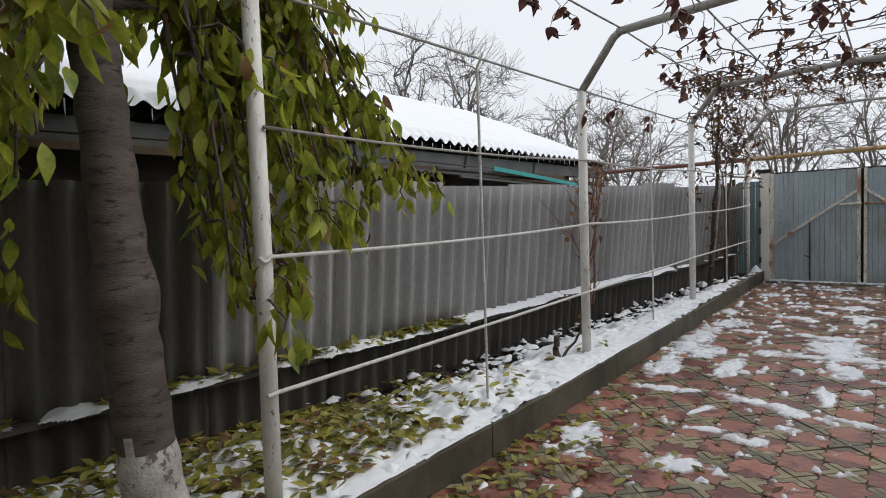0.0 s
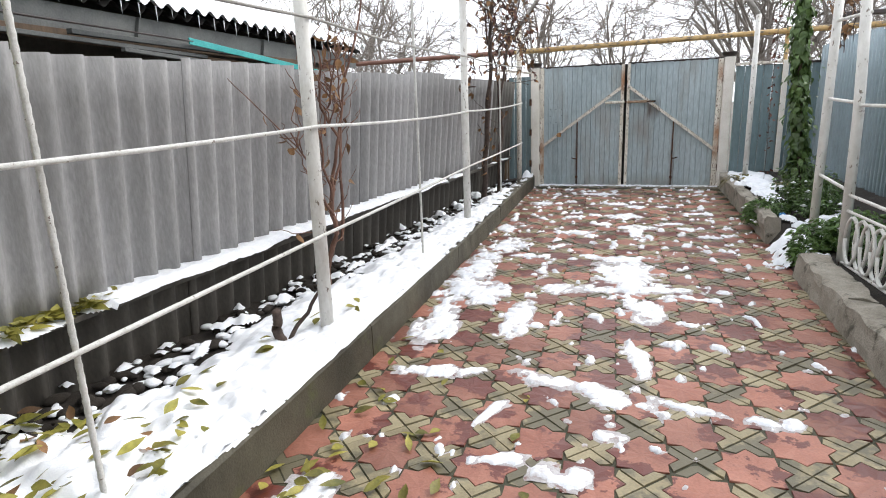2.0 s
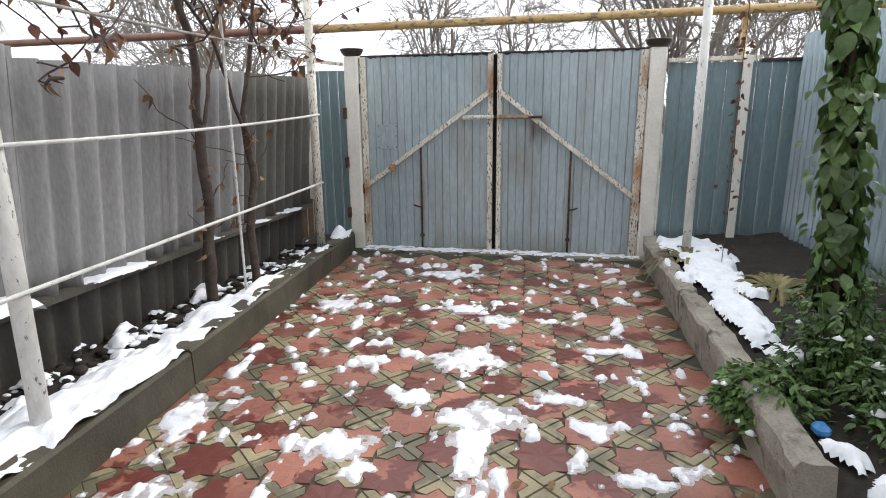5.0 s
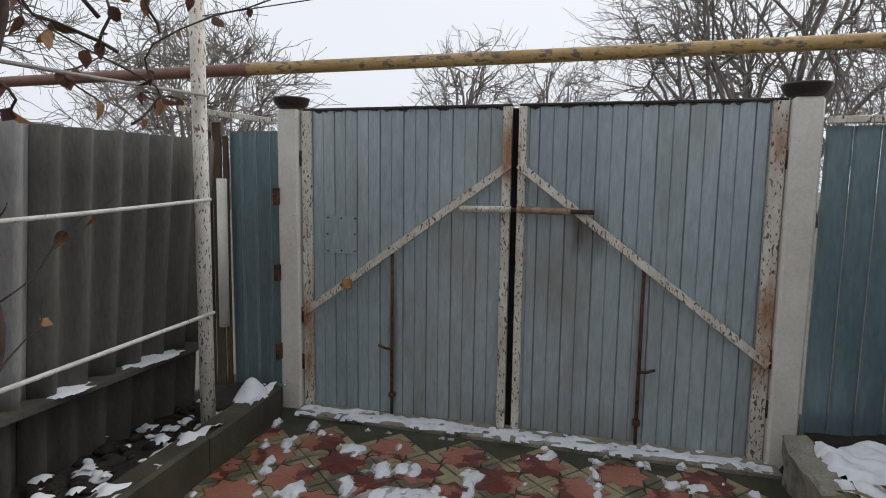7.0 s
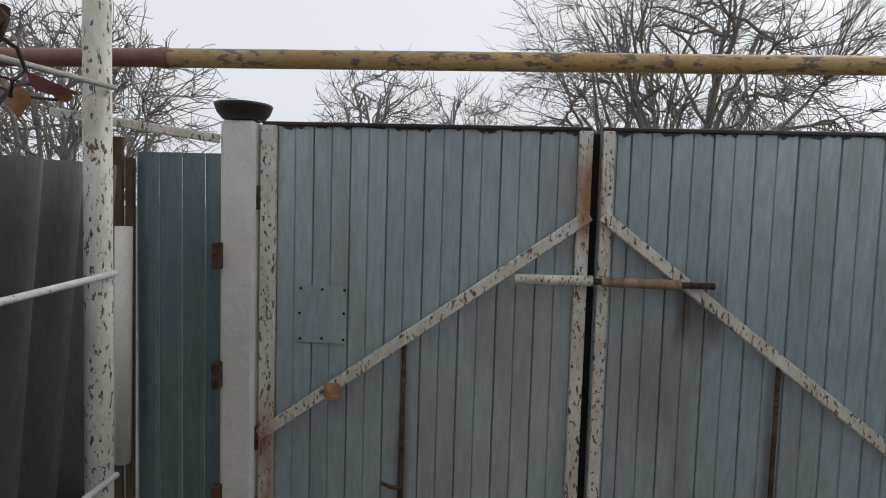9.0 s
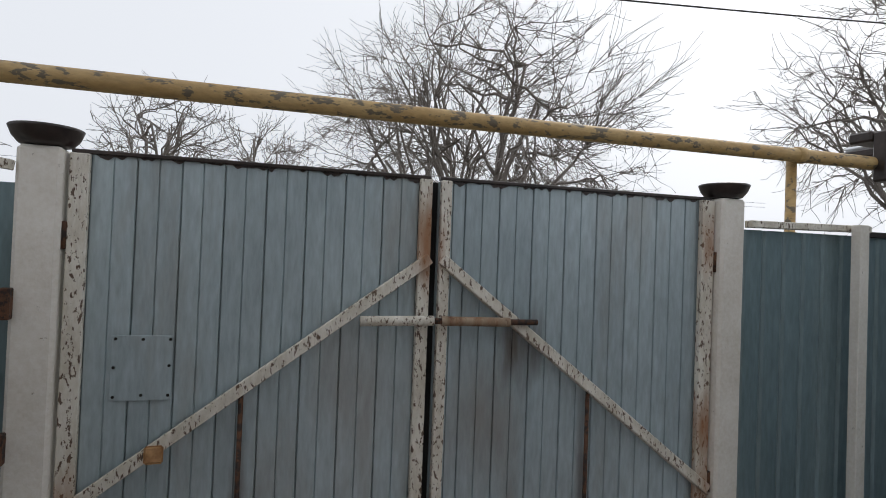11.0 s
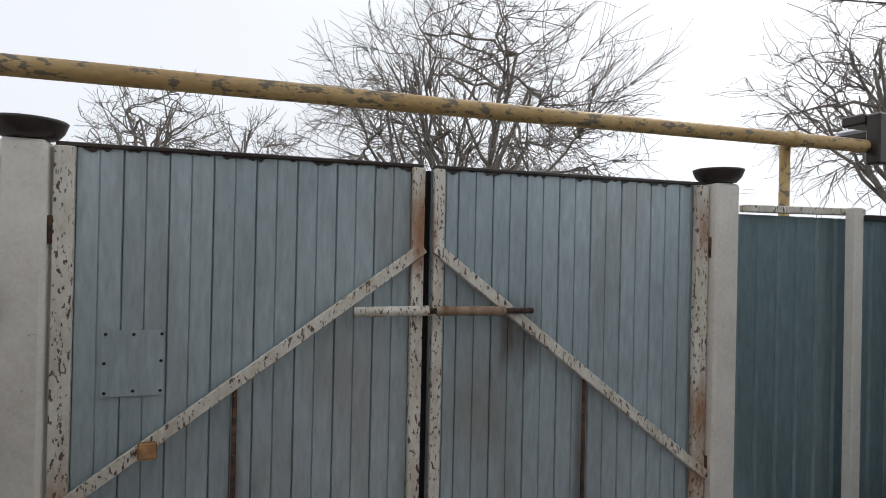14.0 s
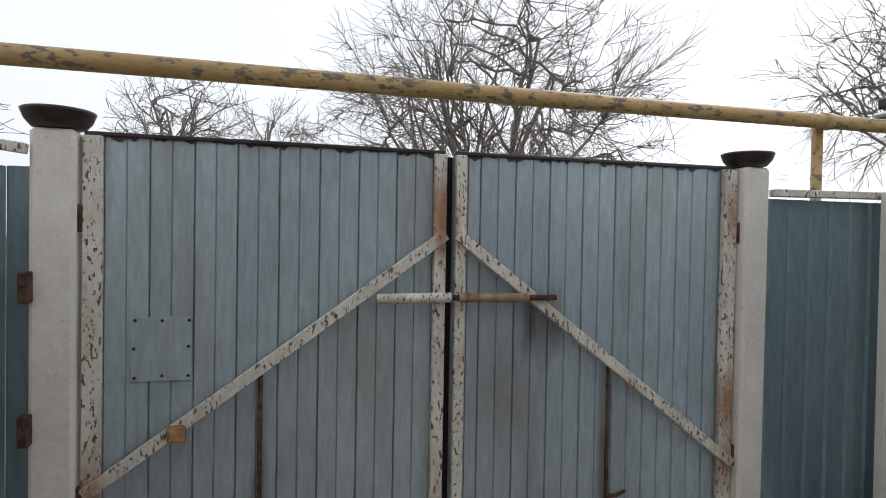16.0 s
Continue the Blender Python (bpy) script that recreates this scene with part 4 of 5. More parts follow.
strap = thing("tarp_strip", "turquoise plastic strip hanging below the shed eave", "tarp")
part("strip", bar((E_X + 0.12, 6.3, 2.095), (E_X + 0.16, 9.2, 1.895), 0.012, 0.055), M_TURQ, strap)
part("cable", tubes("cable", [[((E_X + 0.1, -2, 2.10), 0.008), ((E_X + 0.12, 3.5, 2.12), 0.008), ((E_X + 0.12, 6.35, 2.095), 0.008)]], M_DARK), M_DARK, strap)

# ---- cherry tree in the bed ----
cherry = thing("cherry_tree", "cherry tree with drooping yellow-green leaves and limewashed trunk", "tree")
TX, TY = -2.46, 1.0
trunk = []
for k in range(40):
    z = 0.05 + 3.1 * k / 39
    r = 0.112 + 0.05 * math.exp(-z * 3.2) - 0.012 * z + (0.008 if k % 3 == 0 else 0) + 0.006 * nz(z * 7, 1)
    if abs(z - 1.25) < 0.12:
        r += 0.018
    trunk.append(((TX + 0.05 * math.sin(z * 1.3) - 0.0 * z, TY + 0.13 * math.exp(-z * 1.1) - 0.02 * z, z), r))
me = tubes("trunk", [trunk], [M_BARK, M_LIME], 18)
for p in me.polygons:
    if p.center.z < 0.62 + 0.12 * nz(p.center.x * 9, p.center.y * 9):
        p.material_index = 1
part("trunk", me, M_BARK, cherry, "banded bark, limewashed at the foot")
leaf_v, leaf_f, dry_v, dry_f = [], [], [], []
rng = random.Random(11)


def droop(start, azim, length, drop, lift, r0):
    """One arching branch, as points, first rising and then hanging."""
    pts = []
    d = Vector((math.cos(azim), math.sin(azim), 0))
    for k in range(11):
        u = k / 10
        p = start + d * (length * (u ** 0.85)) + Vector((0, 0, lift * math.sin(u * 1.9) - drop * u ** 2.4))
        p += Vector((0.05 * nz(u * 5, azim * 7), 0.05 * nz(u * 5, azim * 9, 3), 0.03 * nz(u * 6, azim, 8)))
        pts.append((p, r0 * (1 - 0.85 * u) + 0.003))
    return pts


def hang_leaves(pts, n, u0, size):
    for _ in range(n):
        u = u0 + (1 - u0) * rng.random()
        f = u * (len(pts) - 1)
        i = min(int(f), len(pts) - 2)
        p = Vector(pts[i][0]).lerp(Vector(pts[i + 1][0]), f - i)
        p = p + Vector((rng.gauss(0, 0.035), rng.gauss(0, 0.035), rng.gauss(-0.02, 0.03)))
        al = Vector((rng.gauss(0, 0.35), rng.gauss(0, 0.35), -1))
        nn = Vector((rng.gauss(0, 1), rng.gauss(0, 1), rng.gauss(0, 0.3)))
        L = size * rng.uniform(0.65, 1.2)
        if rng.random() < 0.06:
            leaf_geo(dry_v, dry_f, p, al, nn, L * 0.9, L * 0.4, 0.5)
        else:
            leaf_geo(leaf_v, leaf_f, p, al, nn, L, L * 0.46, rng.uniform(0.05, 0.4))


for k in range(46):
    # boughs that sweep along the fence and over the bed, their tips hanging low
    start = Vector((TX, TY, rng.uniform(2.2, 3.0)))
    if k < 26:
        tip = Vector((rng.uniform(-2.85, -2.15), rng.uniform(1.35, 2.75), 0))
        low = rng.uniform(1.05, 1.6) if tip.y < 1.8 else (rng.uniform(1.4, 1.8) if tip.y < 2.3 else rng.uniform(1.7, 2.0))
    else:
        tip = Vector((rng.uniform(-2.8, -1.8), rng.uniform(-0.6, 0.72), 0))
        low = rng.uniform(1.3, 2.1)
    d = tip - start
    az, ln = math.atan2(d.y, d.x), max(0.35, math.hypot(d.x, d.y))
    lift = rng.uniform(0.15, 0.45)
    pts = droop(start, az, ln, start.z + lift * 0.95 - low, lift, 0.018)
    part("branch", tubes("branch", [pts], M_BARK, 6), M_BARK, cherry)
    hang_leaves(pts, 44, 0.35, 0.125)
    for q in range(4):
        i = rng.randint(4, 10)
        sub = droop(Vector(pts[i][0]), az + rng.uniform(-1.3, 1.3), rng.uniform(0.10, 0.30), rng.uniform(0.10, 0.35), 0.03, 0.006)
        part("branch", tubes("branch", [sub], M_BARK, 5), M_BARK, cherry)
        hang_leaves(sub, 18, 0.1, 0.12)
for k in range(44):
    # the upper crown, thickened to shade the fence below
    start = Vector((TX, TY, rng.uniform(2.7, 3.15)))
    pts = droop(start, rng.uniform(0, 6.28), rng.uniform(0.7, 1.7), rng.uniform(0.0, 0.5), rng.uniform(0.6, 1.9), 0.03)
    part("branch", tubes("branch", [pts], M_BARK, 6), M_BARK, cherry)
    hang_leaves(pts, 85, 0.3, 0.12)
for k in range(60):
    # extra dense boughs over the bed and the fence, added to shade them
    start = Vector((TX, TY, rng.uniform(2.5, 3.1)))
    pts = droop(start, rng.uniform(1.9, 5.4), rng.uniform(0.9, 2.6), rng.uniform(0.2, 1.3), rng.uniform(0.5, 1.4), 0.03)
    part("branch", tubes("branch", [pts], M_BARK, 6), M_BARK, cherry)
    hang_leaves(pts, 90, 0.25, 0.15)
part("crown", raw("crown", leaf_v, leaf_f, M_LEAFGRN, True), M_LEAFGRN, cherry, "drooping yellow-green leaves")
part("withered_leaves", raw("withered_leaves", dry_v, dry_f, M_LEAFDRY, True), M_LEAFDRY, cherry, "curled brown leaves")


# ---- grape vines ----
def wander(start, goal, n, wig, r0, r1, seed):
    a, b = Vector(start), Vector(goal)
    out = []
    for k in range(n + 1):
        u = k / n
        w = wig * (0.25 + math.sin(math.pi * u))
        out.append((a.lerp(b, u) + Vector((nz(u * 2.6, seed), nz(u * 2.6, seed, 5), 0.6 * nz(u * 2.6, seed, 9))) * w + Vector((nz(u * 9, seed, 2), nz(u * 9, seed, 12), 0)) * w * 0.16, r0 + (r1 - r0) * u))
    return out


def vine(name, label, stems, hang, leaves_mat, seed, size=1.0, bark=M_VINE):
    """Woody stems, each a part, with thin shoots and dry leaves."""
    root = thing(name, label, "vine")
    r = random.Random(seed)
    lv, lf = [], []
    shoots = []
    for s, (a, b, r0, r1) in enumerate(stems):
        pts = wander(a, b, 18, min(0.10, 0.12 * (Vector(b) - Vector(a)).length), r0, r1, seed + s * 3.7)
        part("stem", tubes("stem", [pts], bark, 7), bark, root)
        for q in range(9 if hang else 0):
            i = r.randint(6, 17)
            p = Vector(pts[i][0])
            e = p + Vector((r.gauss(0, 0.10), r.gauss(0, 0.22), r.uniform(0.05, 0.45)))
            sh = wander(p, e, 9, 0.07, 0.005, 0.002, seed + q + s * 11)
            shoots.append(sh)
            for _ in range(hang):
                j = r.randint(2, 7)
                leaf_geo(lv, lf, Vector(sh[j][0]), Vector((r.gauss(0, 0.5), r.gauss(0, 0.5), -1)), Vector((r.gauss(0, 1), r.gauss(0, 1), 0)), size * r.uniform(0.04, 0.08), size * r.uniform(0.03, 0.06), r.uniform(0.5, 1.3))
    for sh in shoots:
        part("shoot", tubes("shoot", [sh], bark, 4), bark, root)
    if lv:
        part("dry_leaves", raw("dry_leaves", lv, lf, leaves_mat, True), leaves_mat, root, "few curled dry leaves")
    return root


vine("grape_vine", "thin reddish grape vine with curled brown leaves on the trellis",
     [((-2.62, 5.68, 0.12), (-2.54, 5.72, 0.95), 0.024, 0.017), ((-2.54, 5.72, 0.93), (-2.46, 5.5, 1.85), 0.014, 0.006), ((-2.58, 5.85, 0.5), (-2.42, 6.2, 2.3), 0.013, 0.007), ((-2.55, 5.72, 0.8), (-2.40, 5.2, 1.7), 0.011, 0.005),
      ((-2.55, 5.72, 0.7), (-2.45, 5.05, 1.35), 0.012, 0.004), ((-2.54, 5.72, 0.9), (-2.45, 5.95, 2.0), 0.010, 0.004), ((-2.50, 5.6, 1.3), (-2.42, 5.75, 1.9), 0.008, 0.004)], 1, M_LEAFDRY, 31, 1.0, M_CANE)
vine("grape_vine", "thick bare grape vine climbing from the bed to the pergola",
     [((-2.34, 9.85, 0.12), (-2.22, 9.75, 1.45), 0.042, 0.034), ((-2.22, 9.75, 1.42), (-2.05, 9.3, 3.0), 0.030, 0.016), ((-2.20, 10.25, 0.12), (-2.16, 10.2, 1.5), 0.034, 0.028),
      ((-2.16, 10.2, 1.47), (-1.9, 10.5, 3.05), 0.020, 0.010), ((-2.22, 9.75, 1.4), (-2.25, 10.4, 2.7), 0.014, 0.007), ((-2.16, 10.2, 1.4), (-2.1, 9.1, 2.8), 0.014, 0.007)], 2, M_LEAFDRY, 47)
vine("vine_stump", "dark cut vine stump standing in the snowy bed", [((-2.38, 4.62, 0.12), (-2.34, 4.55, 0.40), 0.032, 0.026), ((-2.33, 4.60, 0.16), (-2.22, 4.85, 0.46), 0.014, 0.010)], 0, M_LEAFDRY, 5)
# the tangle over the far arches
canopy = thing("vine_canopy", "tangle of bare vine canes with hanging withered leaves over the pergola", "vine")
rng = random.Random(23)
canes, lv, lf = [], [], []
for k in range(230):
    yy = rng.uniform(7.7, 9.5) if 70 < k < 185 else (rng.uniform(8.3, 11.0) if k <= 70 else rng.uniform(5.5, 8.0))
    x0 = rng.uniform(-2.1, 0.9) if k > 70 else rng.uniform(-2.25, -1.7)
    z0 = 2.98 + 0.012 * yy if k > 70 else rng.uniform(1.7, 3.0)
    e = (x0 + rng.gauss(0, 0.5 if k > 70 else 0.2), yy + rng.gauss(0, 0.35), z0 + (rng.uniform(-0.25, 0.22) if k > 70 else rng.uniform(0.2, 0.8)))
    canes.append(wander((x0, yy, z0), e, 14, 0.34, rng.uniform(0.004, 0.011), 0.0025, k * 1.7))
    for _ in range(3):
        p, _r = canes[-1][rng.randint(1, 9)]
        leaf_geo(lv, lf, Vector(p), Vector((rng.gauss(0, 0.4), rng.gauss(0, 0.4), -1)), Vector((rng.gauss(0, 1), rng.gauss(0, 1), 0)), rng.uniform(0.04, 0.075), rng.uniform(0.035, 0.06), 0.6)
for c in canes:
    part("cane", tubes("cane", [c], M_VINE, 5), M_VINE, canopy)
part("withered_leaves", raw("withered_leaves", lv, lf, M_LEAFRED, True), M_LEAFRED, canopy, "hanging reddish-brown withered leaves")
lv, lf = [], []
for c in canes:
    for _ in range(3):
        p, _r = c[rng.randint(1, 9)]
        leaf_geo(lv, lf, Vector(p), Vector((rng.gauss(0, 0.4), rng.gauss(0, 0.4), -1)), Vector((rng.gauss(0, 1), rng.gauss(0, 1), 0)), rng.uniform(0.04, 0.085), rng.uniform(0.04, 0.06), 0.7)
part("dry_leaves", raw("dry_leaves", lv, lf, M_LEAFDRY, True), M_LEAFDRY, canopy, "tan dry leaves")
near = thing("vine_canes", "thin vine canes with withered hanging leaves on the roof rods", "vine")
canes, lv, lf = [], [], []
for k in range(26):
    yy = rng.uniform(2.2, 7.0)
    x0 = rng.choice([-2.19, -1.82, -1.15, -0.35, 0.45])
    z0 = 2.53 + 0.012 * yy if x0 < -2 else 2.95 + 0.012 * yy
    c = wander((x0, yy, z0), (x0 + rng.gauss(0, 0.06), yy + rng.uniform(-0.3, 0.3), z0 - rng.uniform(0.12, 0.42)), 8, 0.10, 0.004, 0.002, k * 2.3)
    canes.append(c)
    for _ in range(rng.randint(2, 9)):
        p, _r = c[rng.randint(3, 8)]
        leaf_geo(lv, lf, Vector(p), Vector((rng.gauss(0, 0.3), rng.gauss(0, 0.3), -1)), Vector((rng.gauss(0, 1), rng.gauss(0, 1), 0)), rng.uniform(0.06, 0.11), rng.uniform(0.05, 0.08), 0.8)
for c in canes:
    part("cane", tubes("cane", [c], M_VINE, 5), M_VINE, near)
part("withered_leaves", raw("withered_leaves", lv, lf, M_LEAFRED, True), M_LEAFRED, near, "curled dark withered leaves")


# ---- planted bed ----
def leafy_mass(name, label, blobs, n, size, mat, seed, up=0.5):
    """Herbs: upright thin stems with many small leaves, filling soft-edged clumps (x, y, z, rx, ry, rz)."""
    root = thing(name, label, "plant")
    r = random.Random(seed)
    lv, lf, st = [], [], []
    for (x, y, z, rx, ry, rz) in blobs:
        for q in range(n):
            a, t, h = r.uniform(0, 6.283), r.random() ** 0.6, r.random()
            p = Vector((x + rx * t * math.cos(a), y + ry * t * math.sin(a), z + rz * h * (1.15 - 0.5 * t * t)))
            out = Vector((math.cos(a), math.sin(a), r.uniform(-0.5, up)))
            if q % 6 == 0:
                st.append([(Vector((x + 0.5 * rx * t * math.cos(a), y + 0.5 * ry * t * math.sin(a), z - 0.02)), 0.004), (p.lerp(Vector((x, y, z)), 0.3), 0.003), (p, 0.002)])
            for w in range(2):
                leaf_geo(lv, lf, p, out + Vector((r.gauss(0, 0.6), r.gauss(0, 0.6), r.gauss(0, 0.3))), Vector((r.gauss(0, 0.5), r.gauss(0, 0.5), 1)), size * r.uniform(0.6, 1.2), size * r.uniform(0.35, 0.6), r.uniform(0.1, 0.5))
    part("stalk_mass", tubes("stalk_mass", st, M_HERB, 4), M_HERB, root)
    part("leaves", raw("leaves", lv, lf, mat, True), mat, root)
    return root


leafy_mass("herb_clump", "green mint-like herb clump spilling over the kerb", [(1.02, 8.72, 0.16, 0.20, 0.24, 0.24), (0.93, 8.80, 0.14, 0.12, 0.16, 0.20)], 420, 0.05, M_HERB, 3)
leafy_mass("green_bush", "dense dark green bush at the foot of the climber", [(1.32, 8.85, 0.18, 0.24, 0.28, 0.62), (1.42, 8.45, 0.18, 0.22, 0.24, 0.42), (1.55, 9.0, 0.18, 0.22, 0.28, 0.50)], 560, 0.047, M_IVY, 4)
leafy_mass("herb_clump", "fresh green herb clump growing through the kerb gap", [(1.14, 7.38, 0.14, 0.22, 0.22, 0.26), (1.36, 7.30, 0.16, 0.24, 0.28, 0.34), (1.0, 7.32, 0.06, 0.10, 0.12, 0.14)], 380, 0.065, M_HERB, 5)
leafy_mass("green_bush", "dark green bush behind the ring railing", [(1.5, 6.8, 0.14, 0.24, 0.5, 0.32), (1.5, 6.0, 0.14, 0.24, 0.5, 0.28)], 320, 0.07, M_IVY, 6)

bits_v, bits_f = [], []
rb = random.Random(17)
for k in range(70):
    bx, by, bz = rb.choice([(1.30, 8.8, 0.62), (1.42, 8.45, 0.46), (1.02, 8.7, 0.32), (1.14, 7.38, 0.34), (1.36, 7.3, 0.44)])
    c = Vector((bx + rb.gauss(0, 0.14), by + rb.gauss(0, 0.14), bz - rb.random() * 0.18))
    r = rb.uniform(0.012, 0.034)
    b0 = len(bits_v)
    for q in range(7):
        a = 6.283 * q / 7
        bits_v.append(c + Vector((math.cos(a) * r * rb.uniform(0.7, 1.3), math.sin(a) * r * rb.uniform(0.7, 1.3), 0)))
    bits_v.append(c + Vector((0, 0, r * 0.7)))
    bits_v.append(c - Vector((0, 0, r * 0.4)))
    for q in range(7):
        bits_f += [(b0 + q, b0 + (q + 1) % 7, b0 + 7), (b0 + (q + 1) % 7, b0 + q, b0 + 8)]
snow_bits = new("plant_snow", raw("plant_snow", bits_v, bits_f, M_SNOW, True))
tagged(snow_bits, "small lumps of snow caught on the herb leaves", "snow", kind="stuff")

climber = thing("climbing_vine", "tall column of glossy dark green climbing vine leaves", "climber")
CY = 8.95


def climb_x(z):
    return 1.40 - 0.09 * min(z, 2.0)


part("pole", tubes("pole", [[((climb_x(z), CY, z), 0.02) for z in (0.1, 0.8, 1.4, 2.0, 3.1)]], M_VINE, 8), M_VINE, climber, "hidden support pole")
rng = random.Random(61)
lv, lf = [], []
for k in range(1050):
    z = rng.uniform(0.2, 3.2)
    a = rng.uniform(0, 6.283)
    rad = 0.055 + 0.03 * nz(z * 3, 1) + 0.05 * max(0, 0.9 - z) - 0.012 * max(0, z - 1.6) + rng.gauss(0, 0.014)
    p = Vector((climb_x(z) + rad * math.cos(a), CY + rad * math.sin(a), z))
    leaf_geo(lv, lf, p, Vector((math.cos(a) * 0.5 + rng.gauss(0, 0.25), math.sin(a) * 0.5 + rng.gauss(0, 0.25), -1 + rng.gauss(0, 0.35))), Vector((math.cos(a) + rng.gauss(0, 0.3), math.sin(a) + rng.gauss(0, 0.3), 0.4)), rng.uniform(0.055, 0.115), rng.uniform(0.055, 0.10), rng.uniform(0.1, 0.6))
for k in range(110):
    z, a = rng.uniform(0.4, 2.6), rng.uniform(0, 6.283)
    out = rng.uniform(0.11, 0.2)
    p = Vector((climb_x(z) + out * math.cos(a), CY + out * math.sin(a), z))
    leaf_geo(lv, lf, p, Vector((math.cos(a), math.sin(a), rng.uniform(-1.2, 0.2))), Vector((rng.gauss(0, 0.4), rng.gauss(0, 0.4), 1)), rng.uniform(0.03, 0.07), rng.uniform(0.02, 0.05), 0.6)
part("leaves", raw("leaves", lv, lf, M_IVY, True), M_IVY, climber)
vine("dry_climber", "dry brown creeper hanging from the pergola by the wall", [((1.30, 8.3, 2.75), (1.34, 8.05, 1.8), 0.008, 0.004), ((1.24, 8.2, 2.8), (1.42, 8.1, 1.9), 0.006, 0.003)], 5, M_LEAFDRY, 77)
creeper = thing("dry_creeper", "thin hanging creeper dotted with small dark leaves", "creeper")
string = wander((1.42, 10.78, 2.95), (1.41, 10.74, 0.24), 24, 0.05, 0.0035, 0.003, 4.4)
part("stem", tubes("stem", [string], M_VINE, 5), M_VINE, creeper)
lv, lf = [], []
rng = random.Random(78)
for k in range(64):
    p = Vector(string[rng.randint(4, 24)][0]) + Vector((rng.gauss(0, 0.035), rng.gauss(0, 0.035), rng.gauss(0, 0.04)))
    leaf_geo(lv, lf, p, Vector((rng.gauss(0, 0.6), rng.gauss(0, 0.6), -1)), Vector((rng.gauss(0, 1), rng.gauss(0, 1), 0)), rng.uniform(0.03, 0.055), rng.uniform(0.025, 0.04), rng.uniform(0.4, 1.1))
part("leaves", raw("leaves", lv, lf, M_LEAFRED, True), M_LEAFRED, creeper, "small dark shrivelled leaves")


def strap_plant(name, label, x, y, z, n, length, mat, seed):
    root = thing(name, label, "plant")
    r = random.Random(seed)
    lv, lf = [], []
    for k in range(n):
        a = r.uniform(0, 6.283)
        L = length * r.uniform(0.6, 1.1)
        base = len(lv)
        s = Vector((-math.sin(a), math.cos(a), 0))
        for q in range(7):
            u = q / 6
            c = Vector((x, y, z)) + Vector((math.cos(a), math.sin(a), 0)) * (L * 0.75 * u) + Vector((0, 0, L * (0.85 * u - 1.05 * u * u)))
            w = 0.016 * (1 - u) ** 0.6 + 0.002
            lv.extend([c - s * w, c + s * w])
        for q in range(6):
            o = base + q * 2
            lf.append((o, o + 1, o + 3, o + 2))
    part("leaves", raw("leaves", lv, lf, mat, True), mat, root)
    return root


strap_plant("iris_clump", "faded drooping strap leaves poking out of the snow", 1.22, 10.95, 0.27, 34, 0.62, M_STRAW, 8)
strap_plant("iris_clump", "straw-coloured collapsed leaves on dark soil", 1.62, 10.25, 0.26, 110, 0.58, M_STRAW, 9)
scrap = thing("plastic_scrap", "crumpled blue plastic scrap lying among the herbs", "litter")
part("scrap", box(1.06, 8.40, 0.25, 1.12, 8.47, 0.30, 0.015), M_PLASTIC, scrap)

# ---- dark porch roof beyond the tall wall ----
porch = thing("porch_roof", "dark porch roof edge with a downpipe beyond the blue wall", "roof")
part("roof_slab", box(3.25, 12.4, 2.62, 5.8, 13.0, 2.68, 0.01), M_DARK, porch)
part("fascia", box(3.35, 12.36, 2.52, 5.8, 12.40, 2.64, 0.005), M_DARK, porch)
part("rain_hopper", box(2.51, 12.16, 2.30, 2.61, 12.25, 2.62, 0.012), M_DARK, porch, "black rain hopper")
part("gutter", box(2.50, 12.25, 2.56, 3.40, 12.40, 2.63, 0.012), M_DARK, porch, "black gutter")
part("bracket", box(3.45, 12.5, -0.06, 3.59, 12.64, 2.62, 0.01), M_DARK, porch)
part("eave_snow", box(3.27, 12.42, 2.684, 5.8, 13.0, 2.72, 0.015), M_SNOW, porch)


